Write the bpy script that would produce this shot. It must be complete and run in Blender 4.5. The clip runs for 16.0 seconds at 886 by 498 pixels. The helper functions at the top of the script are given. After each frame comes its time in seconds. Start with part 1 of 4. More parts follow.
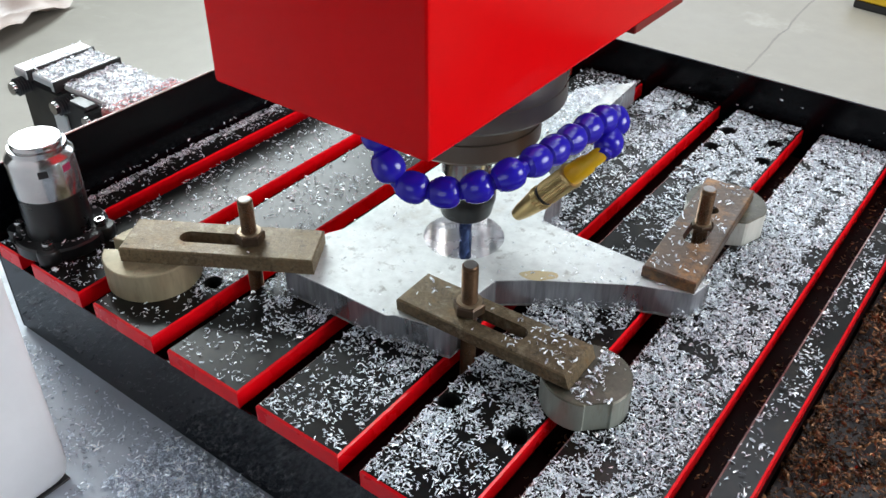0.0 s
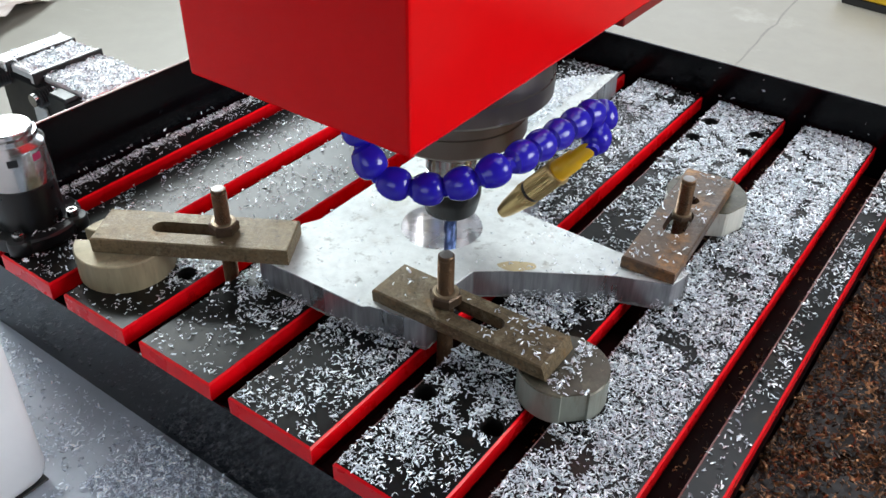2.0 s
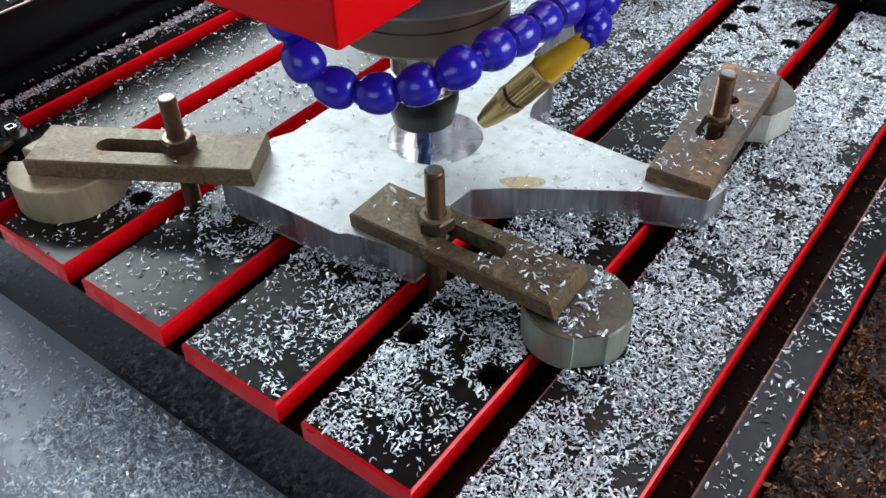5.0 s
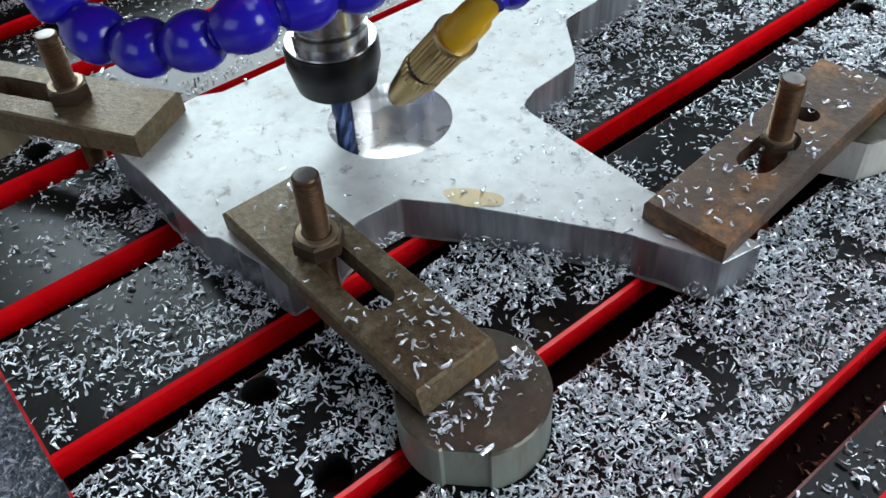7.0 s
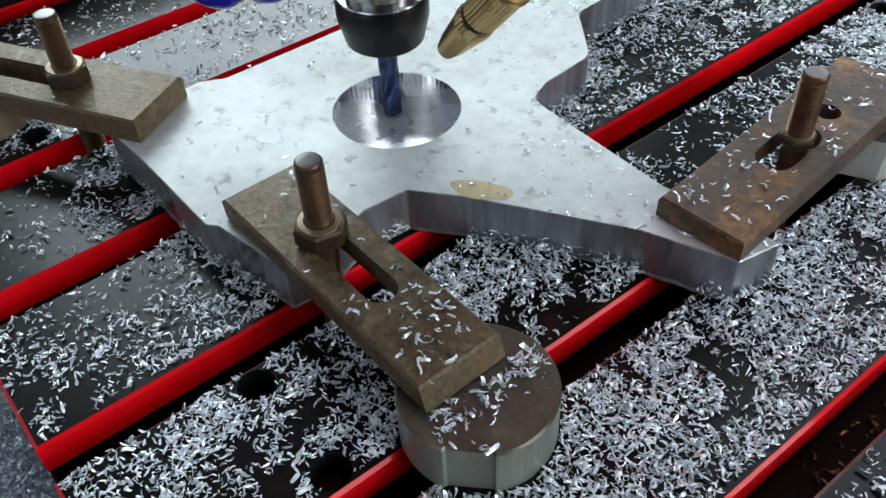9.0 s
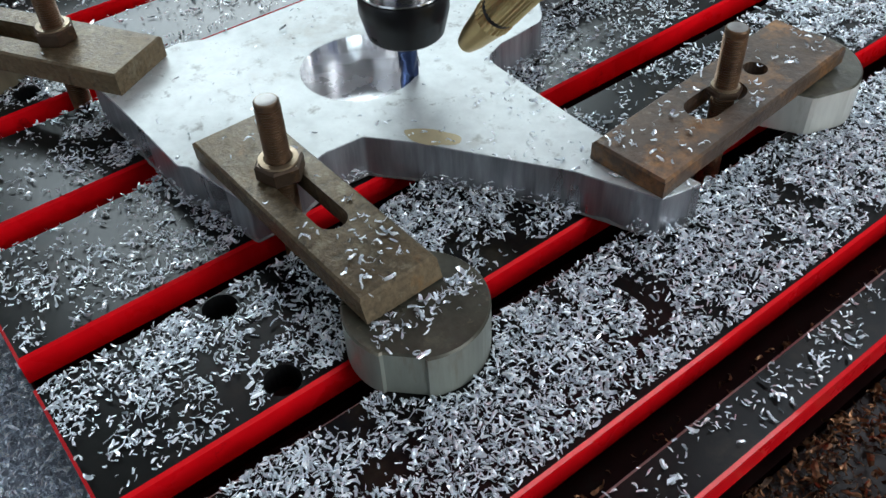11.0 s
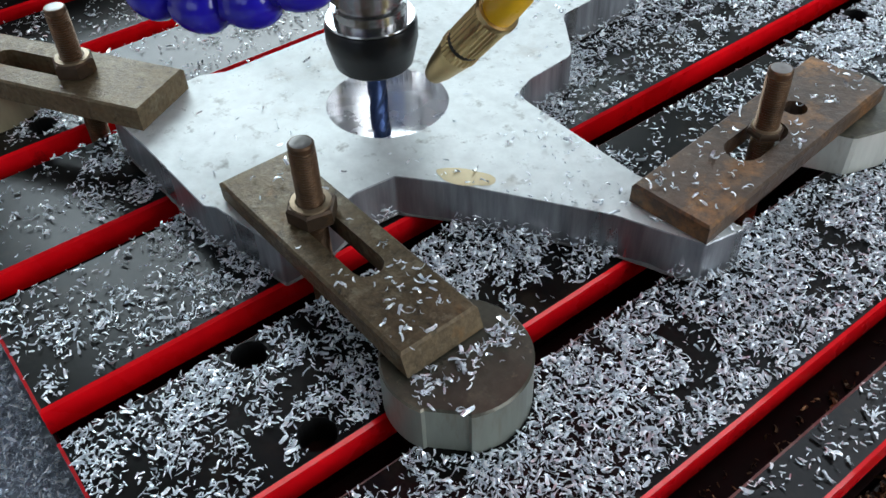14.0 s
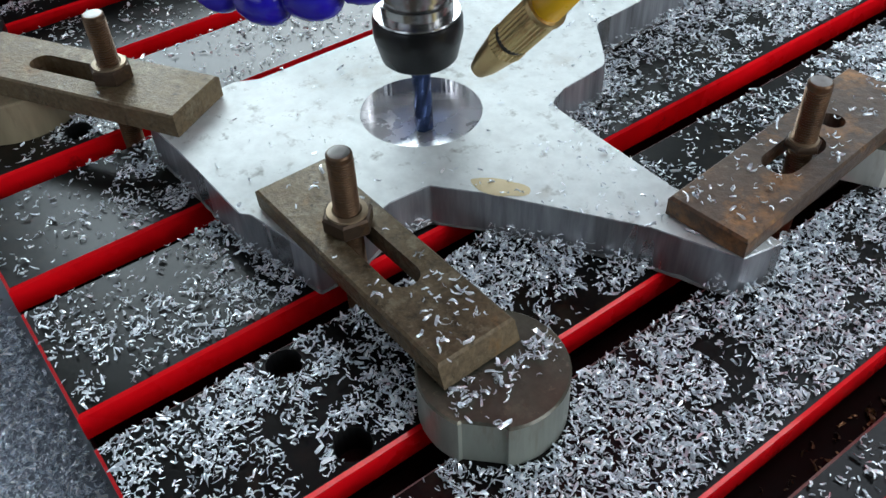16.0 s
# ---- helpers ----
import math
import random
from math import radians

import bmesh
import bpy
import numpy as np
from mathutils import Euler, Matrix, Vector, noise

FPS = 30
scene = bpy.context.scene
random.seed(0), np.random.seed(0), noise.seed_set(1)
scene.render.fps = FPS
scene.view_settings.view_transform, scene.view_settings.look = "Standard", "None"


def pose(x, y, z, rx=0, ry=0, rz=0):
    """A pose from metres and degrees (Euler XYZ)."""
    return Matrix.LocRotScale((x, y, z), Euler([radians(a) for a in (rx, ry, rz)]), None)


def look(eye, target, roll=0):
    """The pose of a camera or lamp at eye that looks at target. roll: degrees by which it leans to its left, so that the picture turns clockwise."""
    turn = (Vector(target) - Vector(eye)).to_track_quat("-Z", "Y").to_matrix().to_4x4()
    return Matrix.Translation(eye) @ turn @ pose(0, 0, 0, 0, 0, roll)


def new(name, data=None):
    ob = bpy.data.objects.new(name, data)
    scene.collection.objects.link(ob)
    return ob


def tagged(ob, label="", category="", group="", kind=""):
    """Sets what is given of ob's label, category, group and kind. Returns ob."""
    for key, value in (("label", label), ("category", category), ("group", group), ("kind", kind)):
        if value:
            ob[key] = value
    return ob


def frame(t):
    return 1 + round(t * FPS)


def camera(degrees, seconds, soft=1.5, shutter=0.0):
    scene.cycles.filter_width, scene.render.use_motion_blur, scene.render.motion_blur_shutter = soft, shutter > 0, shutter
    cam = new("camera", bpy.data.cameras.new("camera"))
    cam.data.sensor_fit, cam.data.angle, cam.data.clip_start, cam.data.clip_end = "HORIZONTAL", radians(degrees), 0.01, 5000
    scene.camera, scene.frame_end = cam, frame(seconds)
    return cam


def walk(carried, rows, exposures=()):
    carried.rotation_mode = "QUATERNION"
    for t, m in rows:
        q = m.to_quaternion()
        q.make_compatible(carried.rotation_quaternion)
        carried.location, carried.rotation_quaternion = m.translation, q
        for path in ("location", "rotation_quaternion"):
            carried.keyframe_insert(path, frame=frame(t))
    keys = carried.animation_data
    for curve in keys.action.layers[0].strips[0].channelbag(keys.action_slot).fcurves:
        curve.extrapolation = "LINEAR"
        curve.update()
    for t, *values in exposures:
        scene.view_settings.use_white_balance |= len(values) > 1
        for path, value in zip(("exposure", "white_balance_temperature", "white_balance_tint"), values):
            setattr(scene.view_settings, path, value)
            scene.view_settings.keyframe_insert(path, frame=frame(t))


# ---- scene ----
cam = camera(53.3, 16.0, soft=1.5)
PATH = [
    (0, (0.2464, -0.2374, 0.3924), (-0.7191, 1.0650, -0.7787), 0.38),
    (0.5, (0.2474, -0.2377, 0.3942), (-0.7122, 1.0721, -0.7735), 0.60),
    (1, (0.2409, -0.2348, 0.3902), (-0.7090, 1.0802, -0.7795), 0.91),
    (1.5, (0.2393, -0.2291, 0.3885), (-0.7050, 1.0864, -0.7853), 1.01),
    (2, (0.2413, -0.2292, 0.3852), (-0.6999, 1.0835, -0.7943), 0.91),
    (2.5, (0.2360, -0.2268, 0.3841), (-0.6879, 1.0779, -0.8175), 0.97),
    (3, (0.2320, -0.2233, 0.3791), (-0.6835, 1.0697, -0.8415), 0.92),
    (3.5, (0.2296, -0.2247, 0.3740), (-0.6747, 1.0687, -0.8545), 0.82),
    (3.7, (0.2265, -0.2248, 0.3740), (-0.6648, 1.0706, -0.8619), 0.75),
    (5.8, (0.2216, -0.0662, 0.2940), (-0.7881, 0.9780, -1.0809), -4.24),
    (6, (0.2360, -0.0390, 0.2872), (-0.8178, 0.9573, -1.0902), -4.56),
    (6.5, (0.2518, 0.0008, 0.2770), (-0.8687, 0.8963, -1.1167), -4.79),
    (7, (0.2430, 0.0115, 0.2691), (-0.9032, 0.8565, -1.1352), -4.35),
    (7.5, (0.2404, 0.0188, 0.2641), (-0.9215, 0.8507, -1.1352), -3.92),
    (8, (0.2414, 0.0180, 0.2671), (-0.9256, 0.8565, -1.1240), -3.58),
    (8.5, (0.2443, 0.0212, 0.2665), (-0.9213, 0.8653, -1.1225), -3.48),
    (9, (0.2466, 0.0132, 0.2574), (-0.9085, 0.8594, -1.1389), -3.29),
    (9.5, (0.2470, 0.0081, 0.2561), (-0.9122, 0.8495, -1.1398), -3.33),
    (9.7, (0.2451, 0.0078, 0.2568), (-0.9117, 0.8448, -1.1436), -3.30),
    (11.8, (0.2528, 0.0042, 0.2598), (-0.9227, 0.8509, -1.1191), -3.06),
    (12, (0.2525, 0.0023, 0.2605), (-0.9189, 0.8560, -1.1175), -2.74),
    (12.5, (0.2515, -0.0000, 0.2612), (-0.9198, 0.8560, -1.1154), -2.63),
    (13, (0.2496, 0.0010, 0.2620), (-0.9207, 0.8593, -1.1141), -2.64),
    (13.5, (0.2488, 0.0014, 0.2617), (-0.9212, 0.8636, -1.1123), -2.53),
    (14, (0.2497, 0.0037, 0.2612), (-0.9221, 0.8657, -1.1114), -2.53),
    (14.5, (0.2481, 0.0031, 0.2606), (-0.9187, 0.8695, -1.1135), -2.26),
    (15, (0.2494, 0.0034, 0.2601), (-0.9267, 0.8650, -1.1090), -2.23),
    (15.5, (0.2481, 0.0020, 0.2643), (-0.9402, 0.8459, -1.1053), -2.50),
    (16, (0.2503, -0.0006, 0.2638), (-0.9468, 0.8333, -1.1043), -2.89),
]
walk(cam, [(t, look(eye, target, roll)) for t, eye, target, roll in PATH], [(0, 0.55, 6650, 12), (3.7, 0.55, 6600, 12), (5.8, 0.26, 6300, 9), (7.0, 0.06, 6260, 9), (9.7, 0.00, 6260, 9), (12.0, 0.00, 6240, 9), (16, 0.02, 6220, 9)])

# ---- light ----
world = bpy.data.worlds.new("world")
scene.world = world
world.use_nodes = True
wn = world.node_tree.nodes
sky = wn.new("ShaderNodeTexSky")
sky.sky_type, sky.sun_disc, sky.sun_elevation, sky.sun_rotation = "NISHITA", False, radians(38), radians(-60)
world.node_tree.links.new(sky.outputs[0], wn["Background"].inputs[0])
wn["Background"].inputs[1].default_value = 0.12

HALL = (-5.0, 4.5, -4.5, 6.0, -0.80, 4.9)   # x0 x1 y0 y1 floor ceiling


def area_lamp(name, eye, target, w, h, watts, colour):
    d = bpy.data.lights.new(name, "AREA")
    d.shape, d.size, d.size_y, d.energy, d.color = "RECTANGLE", w, h, watts, colour
    ob = new(name, d)
    ob.matrix_world = look(eye, target)
    return ob


# daylight through the tall window of the side wall
area_lamp("window_light", (-4.85, 2.95, 3.05), (0.0, 2.95, 2.9), 5.1, 3.3, 425, (0.82, 0.955, 0.985))
# unseen fill lamps, added behind an assumed gate, roof lights and windows
area_lamp("gate_fill_light", (-1.6, 5.85, 1.75), (-1.6, 0.0, 1.3), 2.4, 2.6, 45, (0.90, 0.96, 1.0))
area_lamp("roof_fill_light", (1.5, 1.3, 4.85), (1.5, 1.3, 0.0), 2.4, 2.6, 46, (0.90, 0.96, 1.0))
area_lamp("roof_fill_light", (-0.3, 4.2, 4.85), (-0.3, 4.2, 0.0), 2.4, 2.4, 48, (0.90, 0.96, 1.0))
area_lamp("east_fill_light", (4.35, 2.0, 1.75), (0.0, 2.0, 1.2), 3.0, 2.2, 150, (0.95, 0.98, 1.0))
area_lamp("rear_fill_light", (1.0, -4.35, 1.75), (0.8, 0.0, 1.0), 3.0, 2.2, 24, (0.93, 0.97, 1.0))


# ---- materials ----
def mat(name, base, rough=0.5, metal=0.0, vary=0.25, grain=60.0, blotch=8.0, dirt=None, dirt_amount=0.0, bump=0.1, rough_vary=0.15,
        coat=0.0, stretch=(1, 1, 1), island=0.0, rand=0.0, spec=0.5, bump_scale=None, dirt_scale=30.0, specks=(), coat_rough=0.12, coat_ior=1.5):
    m = bpy.data.materials.new(name)
    m.use_nodes = True
    nt = m.node_tree
    n, link = nt.nodes, nt.links.new
    bsdf = n["Principled BSDF"]
    geo = n.new("ShaderNodeTexCoord")
    mp = n.new("ShaderNodeMapping")
    mp.inputs["Scale"].default_value = stretch
    link(geo.outputs["Object"], mp.inputs[0])

    def noise_tex(scale, detail=4.0, rough_=0.6):
        t = n.new("ShaderNodeTexNoise")
        t.inputs["Scale"].default_value, t.inputs["Detail"].default_value, t.inputs["Roughness"].default_value = scale, detail, rough_
        link(mp.outputs[0], t.inputs["Vector"])
        return t

    fine, coarse = noise_tex(grain), noise_tex(blotch)
    add = n.new("ShaderNodeMath")
    add.operation = "ADD"
    link(fine.outputs[0], add.inputs[0])
    link(coarse.outputs[0], add.inputs[1])
    last = add
    for socket, amount in (("Random", rand), ("Random Per Island", island)):
        if amount:
            src = n.new("ShaderNodeObjectInfo" if socket == "Random" else "ShaderNodeNewGeometry")
            mul = n.new("ShaderNodeMath")
            mul.operation = "MULTIPLY_ADD"
            mul.inputs[1].default_value = amount
            link(src.outputs[socket], mul.inputs[0])
            link(last.outputs[0], mul.inputs[2])
            last = mul
    span = n.new("ShaderNodeMapRange")
    top = 1.0 + (rand + island) / 2
    span.inputs[1].default_value, span.inputs[2].default_value = top - 0.45, top + 0.45
    span.inputs[3].default_value, span.inputs[4].default_value = 1.0 - vary, 1.0 + vary
    link(last.outputs[0], span.inputs[0])
    hue = n.new("ShaderNodeMix")
    hue.data_type, hue.blend_type = "RGBA", "MULTIPLY"
    hue.inputs[0].default_value = 1.0
    hue.inputs[6].default_value = (*base, 1)
    link(span.outputs[0], hue.inputs[7])
    colour = hue.outputs[2]
    for dirt, dirt_amount, dirt_scale in ([(dirt, dirt_amount, dirt_scale)] if dirt else []) + list(specks):
        spots = noise_tex(dirt_scale, 6.0, 0.7)
        ramp = n.new("ShaderNodeMapRange")
        ramp.inputs[1].default_value, ramp.inputs[2].default_value = 0.68 - 0.35 * dirt_amount, 0.80 - 0.25 * dirt_amount
        link(spots.outputs[0], ramp.inputs[0])
        mix = n.new("ShaderNodeMix")
        mix.data_type = "RGBA"
        link(ramp.outputs[0], mix.inputs[0])
        link(colour, mix.inputs[6])
        mix.inputs[7].default_value = (*dirt, 1)
        colour = mix.outputs[2]
    link(colour, bsdf.inputs["Base Color"])
    rr = n.new("ShaderNodeMapRange")
    rr.inputs[1].default_value, rr.inputs[2].default_value = 0.3, 0.7
    rr.inputs[3].default_value, rr.inputs[4].default_value = max(0.02, rough - rough_vary), min(1.0, rough + rough_vary)
    link(coarse.outputs[0], rr.inputs[0])
    link(rr.outputs[0], bsdf.inputs["Roughness"])
    bsdf.inputs["Metallic"].default_value = metal
    bsdf.inputs["Specular IOR Level"].default_value = spec
    bsdf.inputs["Coat Weight"].default_value = coat
    bsdf.inputs["Coat IOR"].default_value = coat_ior
    bsdf.inputs["Coat Roughness"].default_value = coat_rough
    if bump:
        b = n.new("ShaderNodeBump")
        b.inputs["Strength"].default_value, b.inputs["Distance"].default_value = bump, 0.0006
        src = fine if bump_scale is None else noise_tex(bump_scale)
        link(src.outputs[0], b.inputs["Height"])
        link(b.outputs[0], bsdf.inputs["Normal"])
    return m


M_STEEL = mat("oiled_table_steel", (0.0050, 0.0048, 0.0044), 0.36, 0.1, 0.5, 180, 14, (0.026, 0.019, 0.012), 0.34, 0.45, 0.12, coat=0.76, spec=0.06, coat_rough=0.20, coat_ior=1.28, bump_scale=38, dirt_scale=18, specks=[((0.012, 0.008, 0.006), 0.42, 55)])
M_RED = mat("red_slot_paint", (0.74, 0.004, 0.010), 0.3, 0.0, 0.15, 90, 25, (0.12, 0.01, 0.01), 0.15, 0.25, 0.1, coat=0.45, spec=0.06, coat_rough=0.07, coat_ior=1.35, bump_scale=45)
M_HOLE = mat("black_hole_wall", (0.006, 0.006, 0.006), 0.5)
M_WORN = mat("worn_strip_edge", (0.22, 0.15, 0.14), 0.4, 0.4, 0.3, 300, 60)
# slot red taken almost to black: the shade inside the slots is in the colour
M_SLOT = mat("shade_darkened_slot_red", (0.014, 0.0025, 0.0022), 0.55, 0.0, 0.4, 90, 20, (0.012, 0.008, 0.006), 0.4, 0.3, spec=0.08)
M_COVER = mat("red_cover_paint", (0.74, 0.002, 0.004), 0.20, 0.0, 0.05, 40, 3, None, 0, 0.02, 0.03, spec=0.09)
# cover red darkened, with the shade of the underside put into it
M_LIP = mat("lip_red_with_underside_shade", (0.20, 0.004, 0.004), 0.4, 0.0, 0.15)
M_BLACK = mat("black_powder_coat", (0.0018, 0.0022, 0.0032), 0.18, 0.0, 0.3, 300, 10, (0.05, 0.05, 0.055), 0.03, 0.05, 0.06, spec=0.14)
M_GLOSS = mat("glossy_black_enamel", (0.0012, 0.0016, 0.0026), 0.07, 0.0, 0.3, 300, 10, (0.04, 0.04, 0.045), 0.04, 0.0, 0.03, spec=0.28)
M_PLATE = mat("milled_aluminium_plate", (0.66, 0.695, 0.685), 0.52, 0.12, 0.26, 120, 11, (0.24, 0.24, 0.22), 0.33, 0.18, 0.14, dirt_scale=85, specks=[((0.46, 0.45, 0.40), 0.34, 13), ((0.10, 0.10, 0.09), 0.16, 120)])
M_PLATE_SIDE = mat("plasma_cut_aluminium_edge", (0.31, 0.32, 0.335), 0.34, 0.75, 0.60, 260, 45, (0.25, 0.24, 0.22), 0.25, 0.5, 0.15, stretch=(1, 1, 0.12))
M_POCKET = mat("bright_milled_pocket_floor", (0.95, 0.96, 0.97), 0.26, 0.60, 0.06, 300, 60)
M_BURR = mat("dark_dross", (0.16, 0.155, 0.15), 0.5, 0.5, 0.5, 400, 120)
M_BORE = mat("bright_bored_aluminium", (0.95, 0.96, 0.97), 0.13, 0.90, 0.06, 90, 30, None, 0, 0.05, 0.05, stretch=(1, 1, 0.15))
M_STAIN = mat("ochre_oil_stain", (0.50, 0.41, 0.24), 0.5, 0.3, 0.15, 200, 60)
M_CLAMP = mat("rusty_clamp_steel", (0.130, 0.096, 0.055), 0.46, 0.30, 0.75, 420, 34, (0.25, 0.21, 0.140), 0.38, 1.0, 0.14, coat=0.06, coat_rough=0.25, spec=0.18, dirt_scale=120, rand=0.2, specks=[((0.010, 0.008, 0.006), 0.30, 170), ((0.23, 0.125, 0.045), 0.30, 38)])
M_RUST = mat("brown_rusted_clamp_steel", (0.090, 0.058, 0.036), 0.50, 0.25, 0.6, 220, 40, (0.37, 0.175, 0.055), 0.50, 1.0, 0.12, dirt_scale=34, coat=0.20, coat_rough=0.25, specks=[((0.016, 0.011, 0.008), 0.36, 70), ((0.22, 0.19, 0.14), 0.16, 150)])
M_STUD = mat("brown_threaded_steel", (0.145, 0.086, 0.047), 0.36, 0.7, 0.45, 300, 60, (0.035, 0.026, 0.020), 0.45, 0.3, 0.12, dirt_scale=50, specks=[((0.26, 0.13, 0.045), 0.30, 60)])
M_STUD_END = mat("bright_stud_end", (0.24, 0.23, 0.22), 0.42, 0.6, 0.25, 400, 90)
M_NUT = mat("dark_brown_nut_steel", (0.075, 0.048, 0.030), 0.40, 0.6, 0.4, 250, 50, (0.025, 0.018, 0.013), 0.35, 0.25, specks=[((0.22, 0.12, 0.05), 0.28, 70)])
M_COLLAR = mat("worn_nut_face", (0.25, 0.185, 0.115), 0.40, 0.6, 0.3, 250, 60, (0.14, 0.08, 0.04), 0.35, 0.25)
M_BLOCK_TAN = mat("tan_cast_block", (0.29, 0.245, 0.155), 0.5, 0.35, 0.35, 160, 25, (0.14, 0.11, 0.07), 0.33, 0.2, stretch=(1, 1, 0.2))
M_BLOCK_GREY = mat("grey_green_turned_block", (0.29, 0.31, 0.265), 0.45, 0.45, 0.25, 160, 25, (0.20, 0.17, 0.11), 0.28, 0.2, stretch=(1, 1, 0.2))
M_BLOCK_PALE = mat("pale_cream_block", (0.60, 0.60, 0.54), 0.45, 0.25, 0.25, 160, 25, (0.30, 0.26, 0.18), 0.26, 0.2, stretch=(1, 1, 0.2))
M_BLOCK_TOP = mat("dirty_block_top", (0.085, 0.082, 0.060), 0.36, 0.35, 0.45, 160, 30, (0.045, 0.036, 0.024), 0.42, 0.5, specks=[((0.17, 0.155, 0.105), 0.42, 45), ((0.22, 0.19, 0.13), 0.20, 180)])
M_HOSE = mat("blue_hose_plastic", (0.018, 0.010, 0.40), 0.20, 0.0, 0.06, 80, 20, None, 0, 0.02, 0.05)
M_YELLOW = mat("yellow_valve_plastic", (0.85, 0.48, 0.01), 0.35, 0.0, 0.08, 80, 20)
M_BRASS = mat("nozzle_brass", (0.60, 0.45, 0.21), 0.33, 1.0, 0.15, 200, 40, (0.25, 0.16, 0.06), 0.15, 0.08, 0.08)
M_RUBBER = mat("black_rubber_ring", (0.015, 0.015, 0.015), 0.5, 0.0, 0.2)
M_NUT_BLACK = mat("black_oxide_collet_nut", (0.005, 0.0053, 0.006), 0.32, 0.15, 0.25, 200, 30, (0.06, 0.06, 0.06), 0.10, 0.12, 0.1)
M_CHROME = mat("bright_turned_steel", (0.46, 0.46, 0.46), 0.20, 1.0, 0.08, 120, 30, None, 0, 0.05, 0.06)
M_SPINDLE = mat("brown_grey_spindle_steel", (0.17, 0.135, 0.105), 0.36, 0.8, 0.18, 60, 10, (0.10, 0.085, 0.07), 0.2, 0.08, 0.1, stretch=(1, 1, 0.2))
M_SPINDLE_RING = mat("grey_spindle_flange_steel", (0.17, 0.155, 0.14), 0.32, 0.85, 0.15, 60, 12, (0.2, 0.2, 0.22), 0.15, 0.06, 0.08, stretch=(1, 1, 0.2))
M_CUTTER = mat("dark_blue_coated_carbide", (0.035, 0.055, 0.13), 0.25, 0.85, 0.2, 200, 60, None, 0, 0.05)
M_CHIP = mat("aluminium_chip", (0.88, 0.94, 1.0), 0.33, 0.55, 0.30, 900, 200, None, 0, 0.0, 0.12, island=1.2)
M_CHIP_DARK = mat("grey_aluminium_chip", (0.80, 0.87, 0.97), 0.32, 0.5, 0.45, 900, 200, None, 0, 0.0, 0.1, island=1.2)
M_CHIP_BROWN = mat("brown_oily_chip", (0.18, 0.085, 0.038), 0.34, 0.6, 0.85, 900, 60, (0.022, 0.014, 0.011), 0.5, 0.0, 0.12, island=1.4, dirt_scale=45)
M_BED = mat("grey_bed_paint", (0.43, 0.475, 0.54), 0.42, 0.0, 0.12, 120, 10, (0.25, 0.27, 0.30), 0.25, 0.1, 0.1)
M_POST = mat("white_grey_post_paint", (0.74, 0.75, 0.77), 0.45, 0.0, 0.05, 60, 5, (0.55, 0.55, 0.55), 0.1, 0.04, 0.05)
# rail red turned pale pink: light falling on its top is put into the colour
M_WASHED = mat("light_washed_rail_red", (0.56, 0.15, 0.14), 0.5, 0.0, 0.25, 120, 20, (0.62, 0.50, 0.48), 0.4, 0.1, 0.1, dirt_scale=40)
M_LABEL = mat("pink_label", (0.55, 0.05, 0.16), 0.4, 0.0, 0.2)
M_SEAM = mat("black_joint_sealant", (0.03, 0.03, 0.03), 0.6)
M_TRAY = mat("oily_brown_tray", (0.014, 0.008, 0.006), 0.4, 0.2, 0.4, 90, 20)
M_CONCRETE = mat("workshop_concrete", (0.265, 0.244, 0.205), 0.45, 0.0, 0.10, 14, 1.2, (0.38, 0.35, 0.31), 0.25, 0.15, 0.1, dirt_scale=2.5, bump_scale=80)
M_WALL = mat("hall_wall_paint", (0.10, 0.10, 0.097), 0.7, 0.0, 0.06, 8, 0.8, None, 0, 0.05)
M_CEIL = mat("hall_ceiling_panel", (0.035, 0.035, 0.037), 0.7, 0.0, 0.06, 8, 0.8, None, 0, 0.05)
M_FILM = mat("pinkish_packing_film", (0.47, 0.38, 0.34), 0.35, 0.0, 0.2, 12, 3, (0.45, 0.33, 0.28), 0.4, 0.2, 0.1)
M_SAFETY = mat("yellow_frame_paint", (0.78, 0.48, 0.02), 0.45, 0.0, 0.1, 30, 4)
# near-black standing for the shadow line under the yellow beam
M_UNDERSHADE = mat("beam_shadow_black", (0.02, 0.018, 0.018), 0.6)
M_MOTOR = mat("black_motor_housing", (0.02, 0.021, 0.023), 0.42, 0.1, 0.3, 200, 20, (0.2, 0.2, 0.2), 0.06)
M_PALE = mat("pale_painted_bar", (0.80, 0.81, 0.80), 0.4, 0.1, 0.12, 120, 20, (0.35, 0.35, 0.35), 0.2, 0.1)
M_CRACK = mat("floor_crack_filler", (0.23, 0.21, 0.19), 0.8)


# ---- mesh helpers ----
def part(name, bm, material, parent=None, label="", smooth=None):
    me = bpy.data.meshes.new(name)
    bmesh.ops.recalc_face_normals(bm, faces=bm.faces)
    if smooth is not None:
        for f in bm.faces:
            f.smooth = True
        for e in bm.edges:
            e.smooth = len(e.link_faces) == 2 and e.calc_face_angle(0) < radians(smooth)
    bm.to_mesh(me)
    bm.free()
    for m in material if isinstance(material, (list, tuple)) else [material]:
        me.materials.append(m)
    ob = new(name, me)
    if parent is not None:
        ob.parent = parent
    if label:
        ob["label"] = label
    return ob


